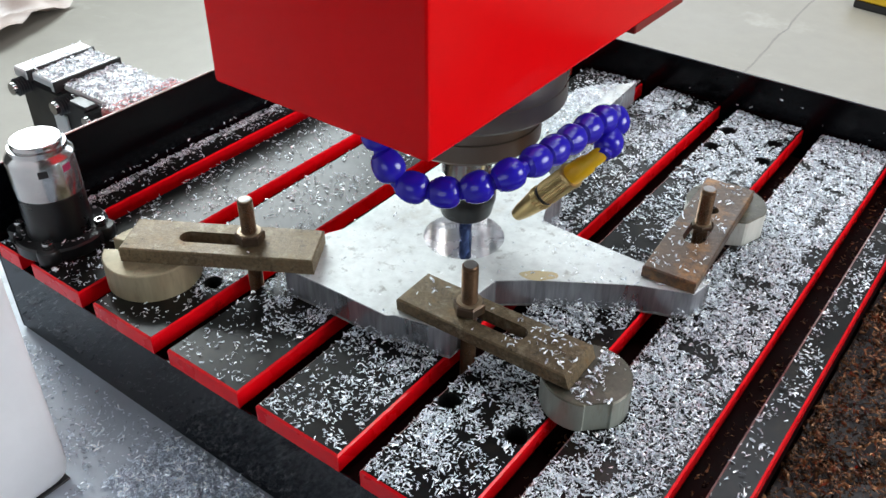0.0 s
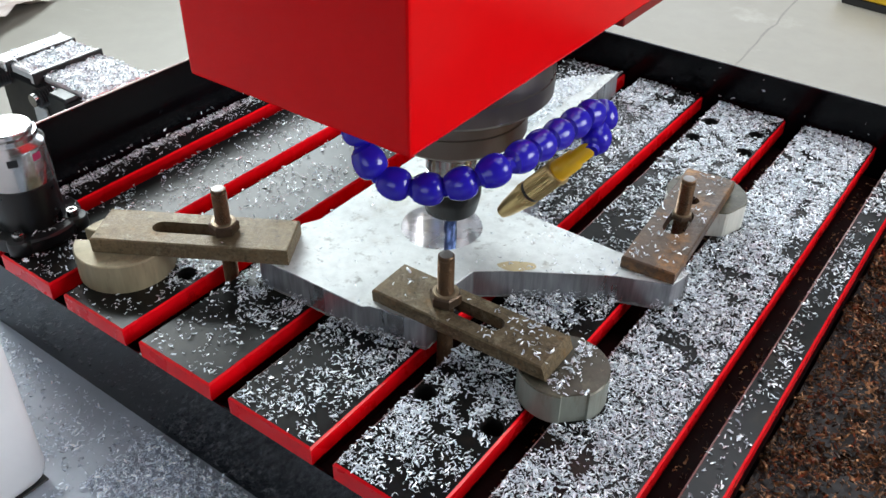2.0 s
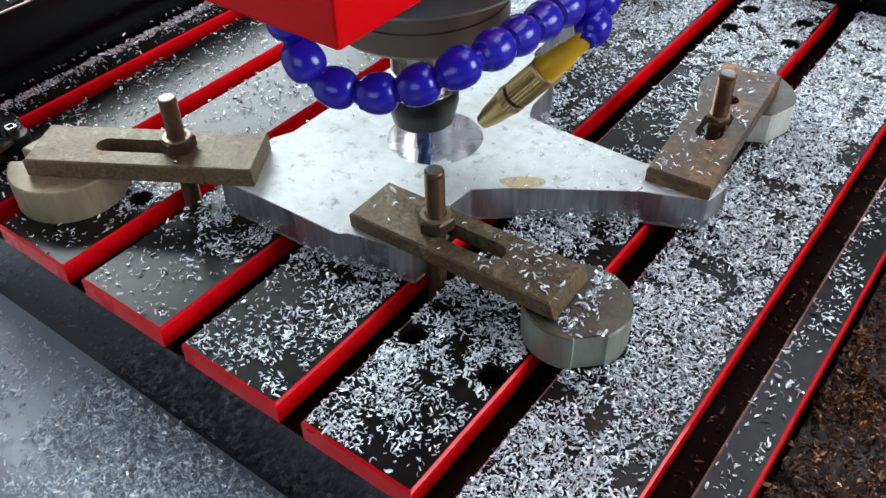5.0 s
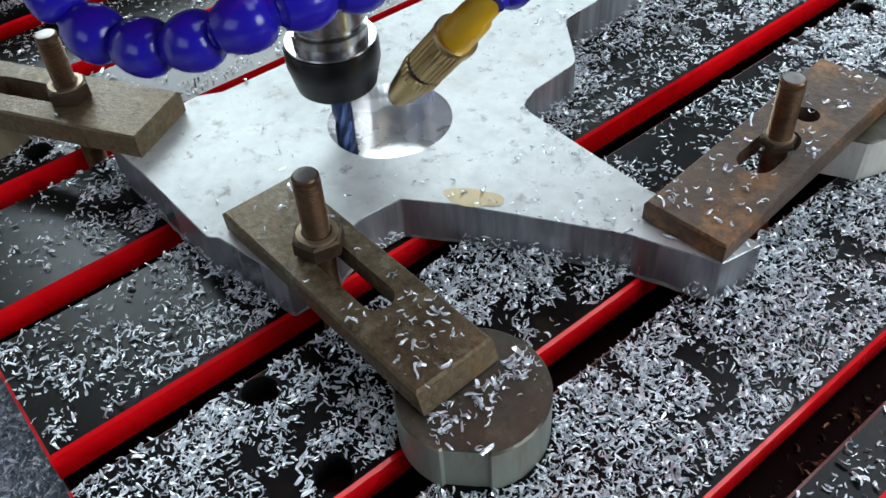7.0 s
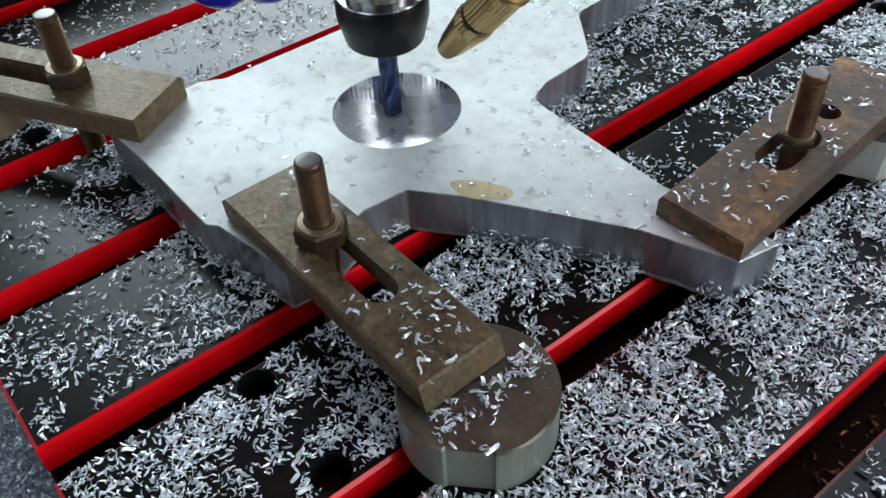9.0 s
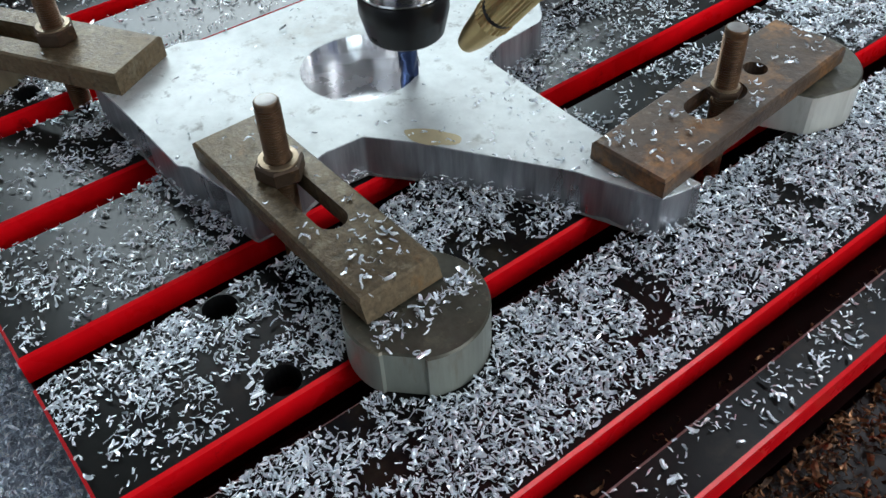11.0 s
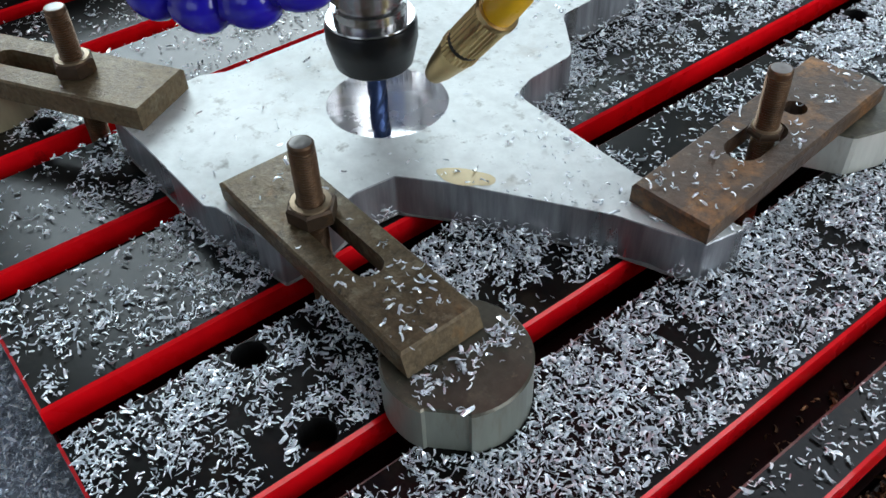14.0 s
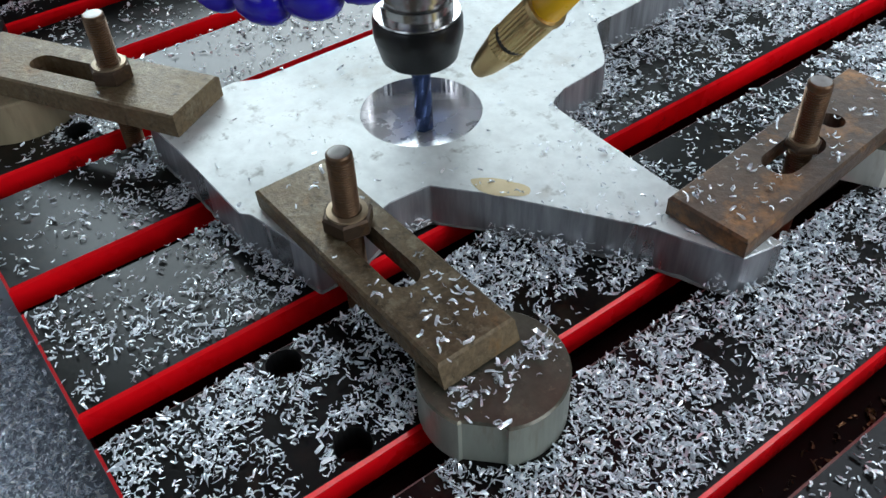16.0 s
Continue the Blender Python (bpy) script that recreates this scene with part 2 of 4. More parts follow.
def block(bm, x0, x1, y0, y1, z0, z1, bevel=0.0, mi=0, seg=1):
    r = bmesh.ops.create_cube(bm, size=1.0)
    for v in r["verts"]:
        v.co = Vector((x0 + (v.co.x + 0.5) * (x1 - x0), y0 + (v.co.y + 0.5) * (y1 - y0), z0 + (v.co.z + 0.5) * (z1 - z0)))
    faces = list({f for v in r["verts"] for f in v.link_faces})
    for f in faces:
        f.material_index = mi
    if bevel:
        edges = list({e for f in faces for e in f.edges})
        out = bmesh.ops.bevel(bm, geom=edges, offset=bevel, segments=seg, affect="EDGES", profile=0.5)
        for f in out["faces"]:
            f.material_index = mi
    return r


def lathe(bm, profile, seg=32, m=None, mi=0, ribs=0.0):
    """Turns a profile of (radius, height) round z; ribs: depth of grooves along it."""
    m = m or Matrix()
    rings = []
    for r, z in profile:
        ring = []
        for k in range(seg):
            a = 2 * math.pi * k / seg
            rr = r - (ribs if k % 2 else 0.0)
            ring.append(bm.verts.new(m @ Vector((rr * math.cos(a), rr * math.sin(a), z))))
        rings.append(ring)
    for a, b in zip(rings, rings[1:]):
        for k in range(seg):
            f = bm.faces.new((a[k], a[(k + 1) % seg], b[(k + 1) % seg], b[k]))
            f.material_index = mi
    for ring in (rings[0], rings[-1]):
        f = bm.faces.new(ring)
        f.material_index = mi
    return rings


def inset(loop, d):
    """A closed outline (counter-clockwise) moved inwards by d."""
    out, n = [], len(loop)
    for i in range(n):
        a, b, c = Vector(loop[i - 1]), Vector(loop[i]), Vector(loop[(i + 1) % n])
        u, v = (b - a).normalized(), (c - b).normalized()
        nu, nv = Vector((-u.y, u.x)), Vector((-v.y, v.x))
        k = (nu + nv)
        k = k / max(0.35, k.length_squared / 2)
        out.append(tuple(b + k * d))
    return out


def circle(cx, cy, r, seg=32, start=0.0):
    return [(cx + r * math.cos(start + 2 * math.pi * k / seg), cy + r * math.sin(start + 2 * math.pi * k / seg)) for k in range(seg)]


def stadium(u0, u1, w, seg=8):
    """A slot outline along x, with round ends."""
    r, pts = w / 2, []
    for k in range(seg + 1):
        a = -math.pi / 2 + math.pi * k / seg
        pts.append((u1 - r + r * math.cos(a), r * math.sin(a)))
    for k in range(seg + 1):
        a = math.pi / 2 + math.pi * k / seg
        pts.append((u0 + r + r * math.cos(a), r * math.sin(a)))
    return pts


def slab(bm, outline, z0, z1, holes=(), chamfer=0.0, top=0, side=1, hole_side=None, floor=None):
    """A flat piece with an outline, openings through it and a chamfered upper edge. floor: height of the pocket floor in the first opening."""
    hole_side = side if hole_side is None else hole_side

    def ring(pts, z):
        return [bm.verts.new((x, y, z)) for x, y in pts]

    def wall(a, b, mi):
        n = len(a)
        for k in range(n):
            f = bm.faces.new((a[k], a[(k + 1) % n], b[(k + 1) % n], b[k]))
            f.material_index = mi

    def edges(r):
        return [bm.edges.get((r[k], r[(k + 1) % len(r)])) or bm.edges.new((r[k], r[(k + 1) % len(r)])) for k in range(len(r))]

    low = ring(outline, z0)
    mid = ring(outline, z1 - chamfer)
    wall(low, mid, side)
    upper = mid
    if chamfer:
        upper = ring(inset(outline, chamfer), z1)
        wall(mid, upper, side)
    tops, lows = edges(upper), edges(low)
    for n, h in enumerate(holes):
        b, t = ring(h, z0 if floor is None or n else floor), ring(h, z1)
        wall(b, t, hole_side)
        tops += edges(t)
        if floor is None or n:
            lows += edges(b)
        else:
            bm.faces.new(b).material_index = hole_side + 1
    for es in (tops, lows):
        for f in [g for g in bmesh.ops.triangle_fill(bm, edges=es, use_beauty=True, use_dissolve=False)["geom"] if isinstance(g, bmesh.types.BMFace)]:
            f.material_index = top if es is tops else side


def empty(name, label, category, group="", m=None):
    ob = tagged(new(name), label, category, group)
    ob.empty_display_size = 0.02
    if m is not None:
        ob.matrix_basis = m
    return ob


def inside(x, y, loop):
    hit = False
    for (ax, ay), (bx, by) in zip(loop, loop[1:] + loop[:1]):
        if (ay > y) != (by > y) and x < (bx - ax) * (y - ay) / (by - ay) + ax:
            hit = not hit
    return hit


# ---- hall ----
x0, x1, y0, y1, z0, z1 = HALL
bm = bmesh.new()
block(bm, x0, x1, y0, y1, z0 - 0.2, z0)
tagged(part("floor", bm, M_CONCRETE), "pale grey-beige concrete workshop floor", "floor", kind="structure")
# ceiling out of view; its two openings are made for the roof fill lamps
bm = bmesh.new()
for a, b, c, d in ((x0, -1.5, y0, y1), (2.7, x1, y0, y1), (-1.5, 0.3, y0, 3.0), (0.3, 2.7, y0, 0.0), (0.3, 2.7, 2.6, 3.0), (0.9, 2.7, 3.0, y1), (-1.5, 0.9, 5.4, y1)):
    block(bm, a, b, c, d, z1, z1 + 0.2)
tagged(part("ceiling", bm, M_CEIL), "plain grey workshop ceiling, out of view, with two openings for fill lamps", "ceiling", kind="structure")


def wall_with_opening(name, along, at, lo, hi, open_lo, open_hi, zlo, zhi):
    bm = bmesh.new()
    for a, b, c, d in ((lo, open_lo, z0, z1), (open_hi, hi, z0, z1), (open_lo, open_hi, z0, zlo), (open_lo, open_hi, zhi, z1)):
        if along == "y":
            block(bm, at, at + 0.2, a, b, c, d)
        else:
            block(bm, a, b, at, at + 0.2, c, d)
    tagged(part(name, bm, M_WALL), "plain pale workshop wall, out of view, with a large opening for a lamp", "wall", kind="structure")


wall_with_opening("wall_west", "y", x0 - 0.2, y0, y1, 0.4, 5.5, 1.40, 4.70)
# the next three openings are assumed, made for the unseen fill lamps
wall_with_opening("wall_north", "x", y1, x0, x1, -2.8, -0.4, 0.45, 3.05)
wall_with_opening("wall_south", "x", y0 - 0.2, x0, x1, -0.5, 2.5, 0.65, 2.85)
wall_with_opening("wall_east", "y", x1, y0, y1, 0.5, 3.5, 0.65, 2.85)

# ---- machine bed, trays and walls round the table ----
bm = bmesh.new()
block(bm, -0.62, 0.62, -0.62, 0.60, -0.80, -0.088, 0.004)
tagged(part("machine_bed", bm, M_BED), "grey painted machine bed strewn with metal chips", "machine bed")

bm = bmesh.new()
block(bm, -0.3555, 0.345, 0.0002, 0.0018, -0.0860, -0.0136, 0.0003)
tagged(part("front_apron", bm, M_GLOSS), "black painted sheet apron below the table edge", "apron")
bm = bmesh.new()
block(bm, -0.3585, -0.3555, 0.0002, 0.5595, -0.0865, 0.058, 0.0006)
for f in bm.faces:
    f.material_index = int(f.calc_center_median().z > 0.0575)
tagged(part("tray_wall", bm, [M_BLACK, M_WORN]), "black sheet tray wall along the table side", "tray wall")
bm = bmesh.new()
block(bm, -0.3585, 0.345, 0.5600, 0.5630, -0.0865, 0.037, 0.0006)
tagged(part("tray_wall", bm, M_BLACK), "black sheet tray wall behind the table", "tray wall")
bm = bmesh.new()
block(bm, 0.2010, 0.345, 0.002, 0.5590, -0.0865, -0.030, 0.0006)
tagged(part("chip_tray", bm, M_TRAY), "oily brown chip tray beside the table", "tray")

# ---- slotted table ----
GAP, LIP = 0.0165, 0.0135
EDGES = [-0.324, -0.249, -0.169, -0.086, -0.002, 0.080, 0.1615, 0.199]
table = empty("slotted_table", "cast machine table with red-painted slots and oily steel strips", "machine table")
TABLE_Y = 0.557
bm = bmesh.new()
# base and webs carry the slots' shade in their near-black red
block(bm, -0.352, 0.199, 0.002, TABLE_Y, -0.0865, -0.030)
part("base", bm, M_SLOT, table, "table base under the slots, red darkened as slot shade")
HOLES = {2: [(-0.1820, 0.066), (-0.2040, 0.066)], 5: [(0.0235, 0.0735), (0.0710, 0.0745), (0.0235, 0.473), (0.0250, 0.510), (0.0680, 0.511), (0.0705, 0.474)]}
PANELS = []
for k, b in enumerate(EDGES):
    a = EDGES[k - 1] + GAP if k else -0.352
    PANELS.append((a, b))
    bm = bmesh.new()
    outline = [(a, 0.0), (b, 0.0), (b, TABLE_Y), (a, TABLE_Y)]
    slab(bm, outline, -LIP, 0.0, [circle(x, y, 0.0074, 20) for x, y in HOLES.get(k, [])], 0.0013, 0, 1, 2)
    for f in bm.faces:
        c = f.calc_center_median()
        if f.material_index == 1 and c.z > -0.0013 and c.x < a + 0.0013 and a > -0.35:
            f.material_index = 3
    part("strip", bm, [M_STEEL, M_RED, M_HOLE, M_WORN], table, "oily dark steel strip with red painted sides")
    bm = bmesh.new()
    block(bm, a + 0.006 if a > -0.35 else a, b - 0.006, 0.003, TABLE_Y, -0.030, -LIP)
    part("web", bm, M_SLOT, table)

# ---- workpiece ----
HUB = (-0.0548, 0.1968)
PLATE_Z = 0.0225
PLATE = [(-0.131, 0.089), (-0.100, 0.091), (-0.042, 0.0925), (-0.038, 0.096), (0.001, 0.104), (0.001, 0.118), (-0.0075, 0.1470),
         (-0.0060, 0.1658), (0.0137, 0.1815), (0.037, 0.1965), (0.073, 0.2195), (0.108, 0.2335), (0.1118, 0.2535), (0.060, 0.2460), (0.020, 0.2470), (-0.008, 0.2478),
         (-0.0190, 0.2485), (-0.0245, 0.2620), (-0.0272, 0.2925), (-0.034, 0.2985), (-0.060, 0.318), (-0.066, 0.40), (-0.073, 0.512), (-0.083, 0.495),
         (-0.108, 0.470), (-0.131, 0.330), (-0.131, 0.150), (-0.137, 0.138)]


def eased(loop, d):
    """A closed outline with its corners rounded over d(corner) metres."""
    out, n = [], len(loop)
    for i in range(n):
        a, b, c = Vector(loop[i - 1]), Vector(loop[i]), Vector(loop[(i + 1) % n])
        u, v = a - b, c - b
        if u.angle(v) > radians(160):
            out.append(tuple(b))
            continue
        p, q = b + u.normalized() * min(d(b), u.length * 0.45), b + v.normalized() * min(d(b), v.length * 0.45)
        for k in range(5):
            f = k / 4
            out.append(tuple(p * (1 - f) ** 2 + b * 2 * f * (1 - f) + q * f ** 2))
    return out


PLATE = eased(PLATE, lambda p: 0.0045 if p.y > 0.24 and p.x < 0 else 0.0012)
workpiece = empty("aluminium_workpiece", "pale milled aluminium plate with arms and a bright round pocket", "workpiece")
bm = bmesh.new()
slab(bm, PLATE, 0.0015, PLATE_Z, [circle(*HUB, 0.0295, 72)], 0.0004, 0, 1, 2, floor=0.0030)
part("plate", bm, [M_PLATE, M_PLATE_SIDE, M_BORE, M_POCKET], workpiece)
bm = bmesh.new()
rim, n = [], len(PLATE)
for i in range(n):
    a, b = Vector(PLATE[i]), Vector(PLATE[(i + 1) % n])
    side = (b - a).normalized()
    steps = max(1, int((b - a).length / 0.0016))
    for k in range(steps):
        p = a.lerp(b, k / steps)
        w = 0.0005 + 0.0011 * abs(noise.noise((p.x * 160, p.y * 160, 3.0)))
        q = p + Vector((side.y, -side.x)) * w
        hgt = 0.0018 + 0.0022 * abs(noise.noise((p.x * 120, p.y * 120, 8.0)))
        rim.append((bm.verts.new((p.x, p.y, hgt)), bm.verts.new((q.x, q.y, 0.0008 + hgt * 0.2)), bm.verts.new((p.x, p.y, 0.0003))))
for a, b in zip(rim, rim[1:] + rim[:1]):
    for k in range(3):
        bm.faces.new((a[k], a[(k + 1) % 3], b[(k + 1) % 3], b[k]))
part("burr", bm, M_BURR, workpiece, "dark ragged burr along the lower edge")

bm = bmesh.new()
ring = []
for k in range(48):
    a = 2 * math.pi * k / 48
    w = 1 + 0.22 * noise.noise((1.3 * math.cos(a), 1.3 * math.sin(a), 7.0)) + 0.06 * noise.noise((5 * math.cos(a), 5 * math.sin(a), 2.0))
    u, v = 0.0130 * w * math.cos(a), 0.0058 * w * math.sin(a)
    ring.append(bm.verts.new((0.0145 + 0.80 * u - 0.60 * v, 0.1890 + 0.60 * u + 0.80 * v, PLATE_Z + 0.0002)))
bm.faces.new(ring)
part("stain", bm, M_STAIN, workpiece, "ochre dried coolant stain")

# ---- clamps ----


def clamp_bar(bm, length, width, z0, z1, openings, bevel=0.0010, nose=0.0):
    slab(bm, [(-length / 2, -width / 2), (length / 2, -width / 2), (length / 2, width / 2), (-length / 2, width / 2)], z0, z1, openings, bevel, 0, 0, 0)
    for v in bm.verts:
        if v.co.z > z1 - 0.0015 and abs(v.co.x) > length / 2 - 0.0015:
            v.co.x -= math.copysign(nose, v.co.x) if v.co.x > 0 else 0.0
    for v in bm.verts:
        if abs(abs(v.co.x) - length / 2) < 0.004 or abs(abs(v.co.y) - width / 2) < 0.0015:
            v.co += Vector((0.0005 * noise.noise(v.co * 90), 0.0005 * noise.noise(v.co * 90 + Vector((3, 0, 0))), 0))


def stud(bm, z0, z1, r=0.0053):
    prof = [(r * 0.85, z0)]
    z = z0 + 0.0006
    while z < z1 - 0.003:
        prof += [(r, z), (r, z + 0.0003), (r * 0.90, z + 0.0007)]
        z += 0.0012
    prof += [(r * 0.97, z), (r * 0.97, z1 - 0.0007), (r * 0.86, z1), (r * 0.78, z1), (r * 0.70, z1 - 0.0004)]
    lathe(bm, prof, 20)


def hex_nut(bm, z0, z1, across=0.0182):
    r = across / math.sqrt(3)
    lathe(bm, [(r * 0.93, z0), (r, z0 + 0.0008), (r, z1 - 0.0010), (r * 0.9, z1)], 6)


def step_clamp(label, x, y, turn, length, width, openings, nut_u, nut_v, top_z, stud_z, material, across=0.0182, nut_h=0.0078, nose=0.0):
    thing = empty("strap_clamp", label, "clamp", "clamps on the workpiece", pose(x, y, 0, 0, 0, turn))
    bm = bmesh.new()
    clamp_bar(bm, length, width, PLATE_Z + 0.0006, top_z, openings, 0.0010, nose)
    part("bar", bm, material, thing)
    bm = bmesh.new()
    hex_nut(bm, top_z + 0.0003, top_z + nut_h, across)
    nut = part("nut", bm, M_NUT, thing, "worn brownish hexagon nut", 35)
    nut.matrix_basis = pose(nut_u, nut_v, 0, 0, 0, 17)
    bm = bmesh.new()
    r = across / math.sqrt(3) * 0.80
    lathe(bm, [(r, top_z + nut_h), (r * 0.98, top_z + nut_h + 0.0009), (r * 0.72, top_z + nut_h + 0.0011), (0.0050, top_z + nut_h + 0.0002)], 24)
    part("collar", bm, M_COLLAR, nut, "worn bright face of the nut", 35)
    bm = bmesh.new()
    stud(bm, -0.029, stud_z)
    lathe(bm, [(0.0047, stud_z - 0.0010), (0.0045, stud_z - 0.0001), (0.0040, stud_z + 0.0001), (0.0010, stud_z - 0.0002)], 20, None, 1)
    st = part("stud", bm, [M_STUD, M_STUD_END], thing, "brown threaded stud", 28)
    st.matrix_basis = pose(nut_u, nut_v, 0)
    return thing


step_clamp("dark brown slotted clamp bar over a tan round block", -0.1775, 0.0770, 30.7, 0.137, 0.0375, [stadium(-0.031, 0.027, 0.0130)], 0.0200, 0.000, 0.0345, 0.0690, M_CLAMP)
step_clamp("brown slotted clamp bar with chips over a grey round block", 0.0230, 0.1200, 1.6, 0.127, 0.0345, [stadium(-0.028, 0.024, 0.0130)], -0.0185, 0.0, 0.0325, 0.0690, M_CLAMP, 0.0182, 0.0078, 0.0032)
step_clamp("rusty brown clamp bar with a slot and a small hole", 0.0835, 0.3005, 95.0, 0.138, 0.0375, [stadium(-0.026, 0.010, 0.0160), circle(0.0240, 0.001, 0.0056, 18)], -0.002, 0.0, 0.0320, 0.0645, M_RUST, 0.0138, 0.0036)


def riser(label, x, y, r, h, turn, materials, flats=(), notch=False, groove=None):
    pts = []
    for k in range(64):
        a = 2 * math.pi * k / 64
        px, py = r * math.cos(a), r * math.sin(a)
        for ang, d in flats:
            c, s = math.cos(radians(ang)), math.sin(radians(ang))
            over = px * c + py * s - r * d
            if over > 0:
                px, py = px - over * c, py - over * s
        pts.append((px, py))
    if groove:
        mid, half, depth = groove
        cut = []
        for px, py in pts:
            a = (math.degrees(math.atan2(py, px)) - mid + 180) % 360 - 180
            if abs(a) > half:
                cut.append((px, py, a))
        i = max(range(len(cut)), key=lambda k: (cut[k][2] < 0, cut[k][2]))
        edge = [(mid - half, r), (mid - half + 1.5, r - depth), (mid + half - 1.5, r - depth), (mid + half, r)]
        pts = [c[:2] for c in cut[:i + 1]] + [(q * math.cos(radians(a)), q * math.sin(radians(a))) for a, q in edge] + [c[:2] for c in cut[i + 1:]]
    bm = bmesh.new()
    if notch:
        pts = [p for p in pts if not (p[0] < 0 and abs(p[1]) < 0.0045)]
        i = next(i for i, p in enumerate(pts) if p[0] < 0 and p[1] <= -0.0045 and pts[i - 1][1] >= 0.0045)
        pts[i:i] = [(-r * 0.55, 0.0040), (-r * 0.55, -0.0040)]
    slab(bm, pts, 0.0003, h, (), 0.0008, 0, 1)
    for f in bm.faces:
        if f.calc_center_median().z > h - 0.0006:
            f.material_index = 0
    ob = tagged(part("riser_block", bm, materials), label, "riser block", "blocks under the clamps")
    ob.matrix_basis = pose(x, y, 0, 0, 0, turn)
    return ob


riser("tan round riser block with a notch under a clamp", -0.2235, 0.0480, 0.0335, 0.0225, 25, [M_BLOCK_TAN, M_BLOCK_TAN], (), True)
riser("grey-green round riser block with a groove and dirty top", 0.0880, 0.1247, 0.0276, 0.0218, 0, [M_BLOCK_TOP, M_BLOCK_GREY], (), False, (-46, 18, 0.0013))
riser("pale grey round riser block behind the rusty clamp", 0.0805, 0.3580, 0.0305, 0.0215, 0, [M_BLOCK_TOP, M_BLOCK_PALE], ((-18, 0.94), (-62, 0.90)))

# ---- tool setter on the table corner ----
setter = empty("tool_setter", "silver cylindrical tool setter on a black flange", "tool setter", "", pose(-0.3170, 0.0350, 0))
bm = bmesh.new()
lathe(bm, [(0.0335, 0.0004), (0.0345, 0.0015), (0.0345, 0.0095), (0.0330, 0.0110), (0.0240, 0.0114), (0.0234, 0.0440), (0.0226, 0.0450)], 48)
part("flange", bm, M_NUT_BLACK, setter, "black flanged base", 30)
bm = bmesh.new()
lathe(bm, [(0.0230, 0.0452), (0.0243, 0.0460), (0.0243, 0.0735), (0.0237, 0.0750), (0.0200, 0.0785), (0.0200, 0.0825), (0.0182, 0.0828), (0.0182, 0.0862), (0.0172, 0.0870)], 48)
part("barrel", bm, M_CHROME, setter, "bright silver barrel", 30)
for turn, material, words in ((12, M_LABEL, "small pink label"), (-30, M_NUT_BLACK, "small black label")):
    bm = bmesh.new()
    rows = [[bm.verts.new((0.02445 * math.cos(radians(turn + 4 * k - 8)), 0.02445 * math.sin(radians(turn + 4 * k - 8)), z)) for k in range(5)] for z in (0.0660, 0.0715)]
    for k in range(4):
        bm.faces.new((rows[0][k], rows[0][k + 1], rows[1][k + 1], rows[1][k]))
    part("label", bm, material, setter, words)
for k in range(4):
    a = radians(40 + 90 * k)
    bm = bmesh.new()
    lathe(bm, [(0.0085, 0.0004), (0.0090, 0.0012), (0.0090, 0.0100), (0.0082, 0.0112)], 24, pose(0.0310 * math.cos(a), 0.0310 * math.sin(a), 0))
    part("lug", bm, M_NUT_BLACK, setter, "black lug under a screw", 35)
    bm = bmesh.new()
    lathe(bm, [(0.0040, 0.0108), (0.0042, 0.0112), (0.0042, 0.0160), (0.0038, 0.0165), (0.0024, 0.0165), (0.0022, 0.0135)], 14, pose(0.0300 * math.cos(a), 0.0300 * math.sin(a), 0))
    part("screw", bm, M_CHROME, setter, "silver socket screw", 35)

# ---- post beside the bed ----
bm = bmesh.new()
block(bm, -0.46, -0.1870, -0.36, -0.0660, -0.0865, 0.30, 0.014, 0, 4)
post = empty("white_post", "tapered white painted steel post on the bed", "post")
part("column", bm, M_POST, post, "", 40)
bm = bmesh.new()
block(bm, -0.455, -0.1915, -0.355, -0.0705, -0.0880, -0.0865, 0.0004)
part("joint", bm, M_SEAM, post, "dark joint round the foot of the post")

# ---- axis end beyond the tray wall ----
FAR_UNIT = Matrix.Translation((-0.0246, 0.0235, -0.0390)) @ Matrix.Scale(1.10, 4)
axis = empty("axis_end_unit", "chip-covered black drive unit beyond the tray wall", "drive unit", "", FAR_UNIT)
bm = bmesh.new()
block(bm, -0.520, -0.372, 0.134, 0.202, -0.0445, 0.042, 0.003)
part("housing", bm, M_MOTOR, axis)
bm = bmesh.new()
block(bm, -0.521, -0.500, 0.132, 0.204, 0.042, 0.052, 0.0015)
part("end_plate", bm, M_PALE, axis, "pale end plate")
bm = bmesh.new()
block(bm, -0.4985, -0.4630, 0.136, 0.202, 0.042, 0.0500, 0.0015)
part("cover", bm, M_PALE, axis, "pale cover plate under chips")
bm = bmesh.new()
block(bm, -0.4575, -0.3855, 0.141, 0.202, 0.042, 0.0475, 0.0015)
part("cover", bm, M_PALE, axis, "pale cover plate under chips")
for x in (-0.4995, -0.4590):
    bm = bmesh.new()
    block(bm, x - 0.0012, x + 0.0012, 0.133, 0.204, 0.042, 0.0525, 0.0004)
    part("cable", bm, M_SEAM, axis, "thin black strap across the cover")
    bm = bmesh.new()
    block(bm, x - 0.0060, x - 0.0016, 0.133, 0.204, 0.042, 0.0515, 0.0008)
    part("bar", bm, M_PALE, axis, "pale bar along the cover")
bm = bmesh.new()
block(bm, -0.3850, -0.3680, 0.128, 0.206, 0.020, 0.0520, 0.0020)
part("rail", bm, M_WASHED, axis, "red rail beside the tray wall, coloured pale as if washed by light")
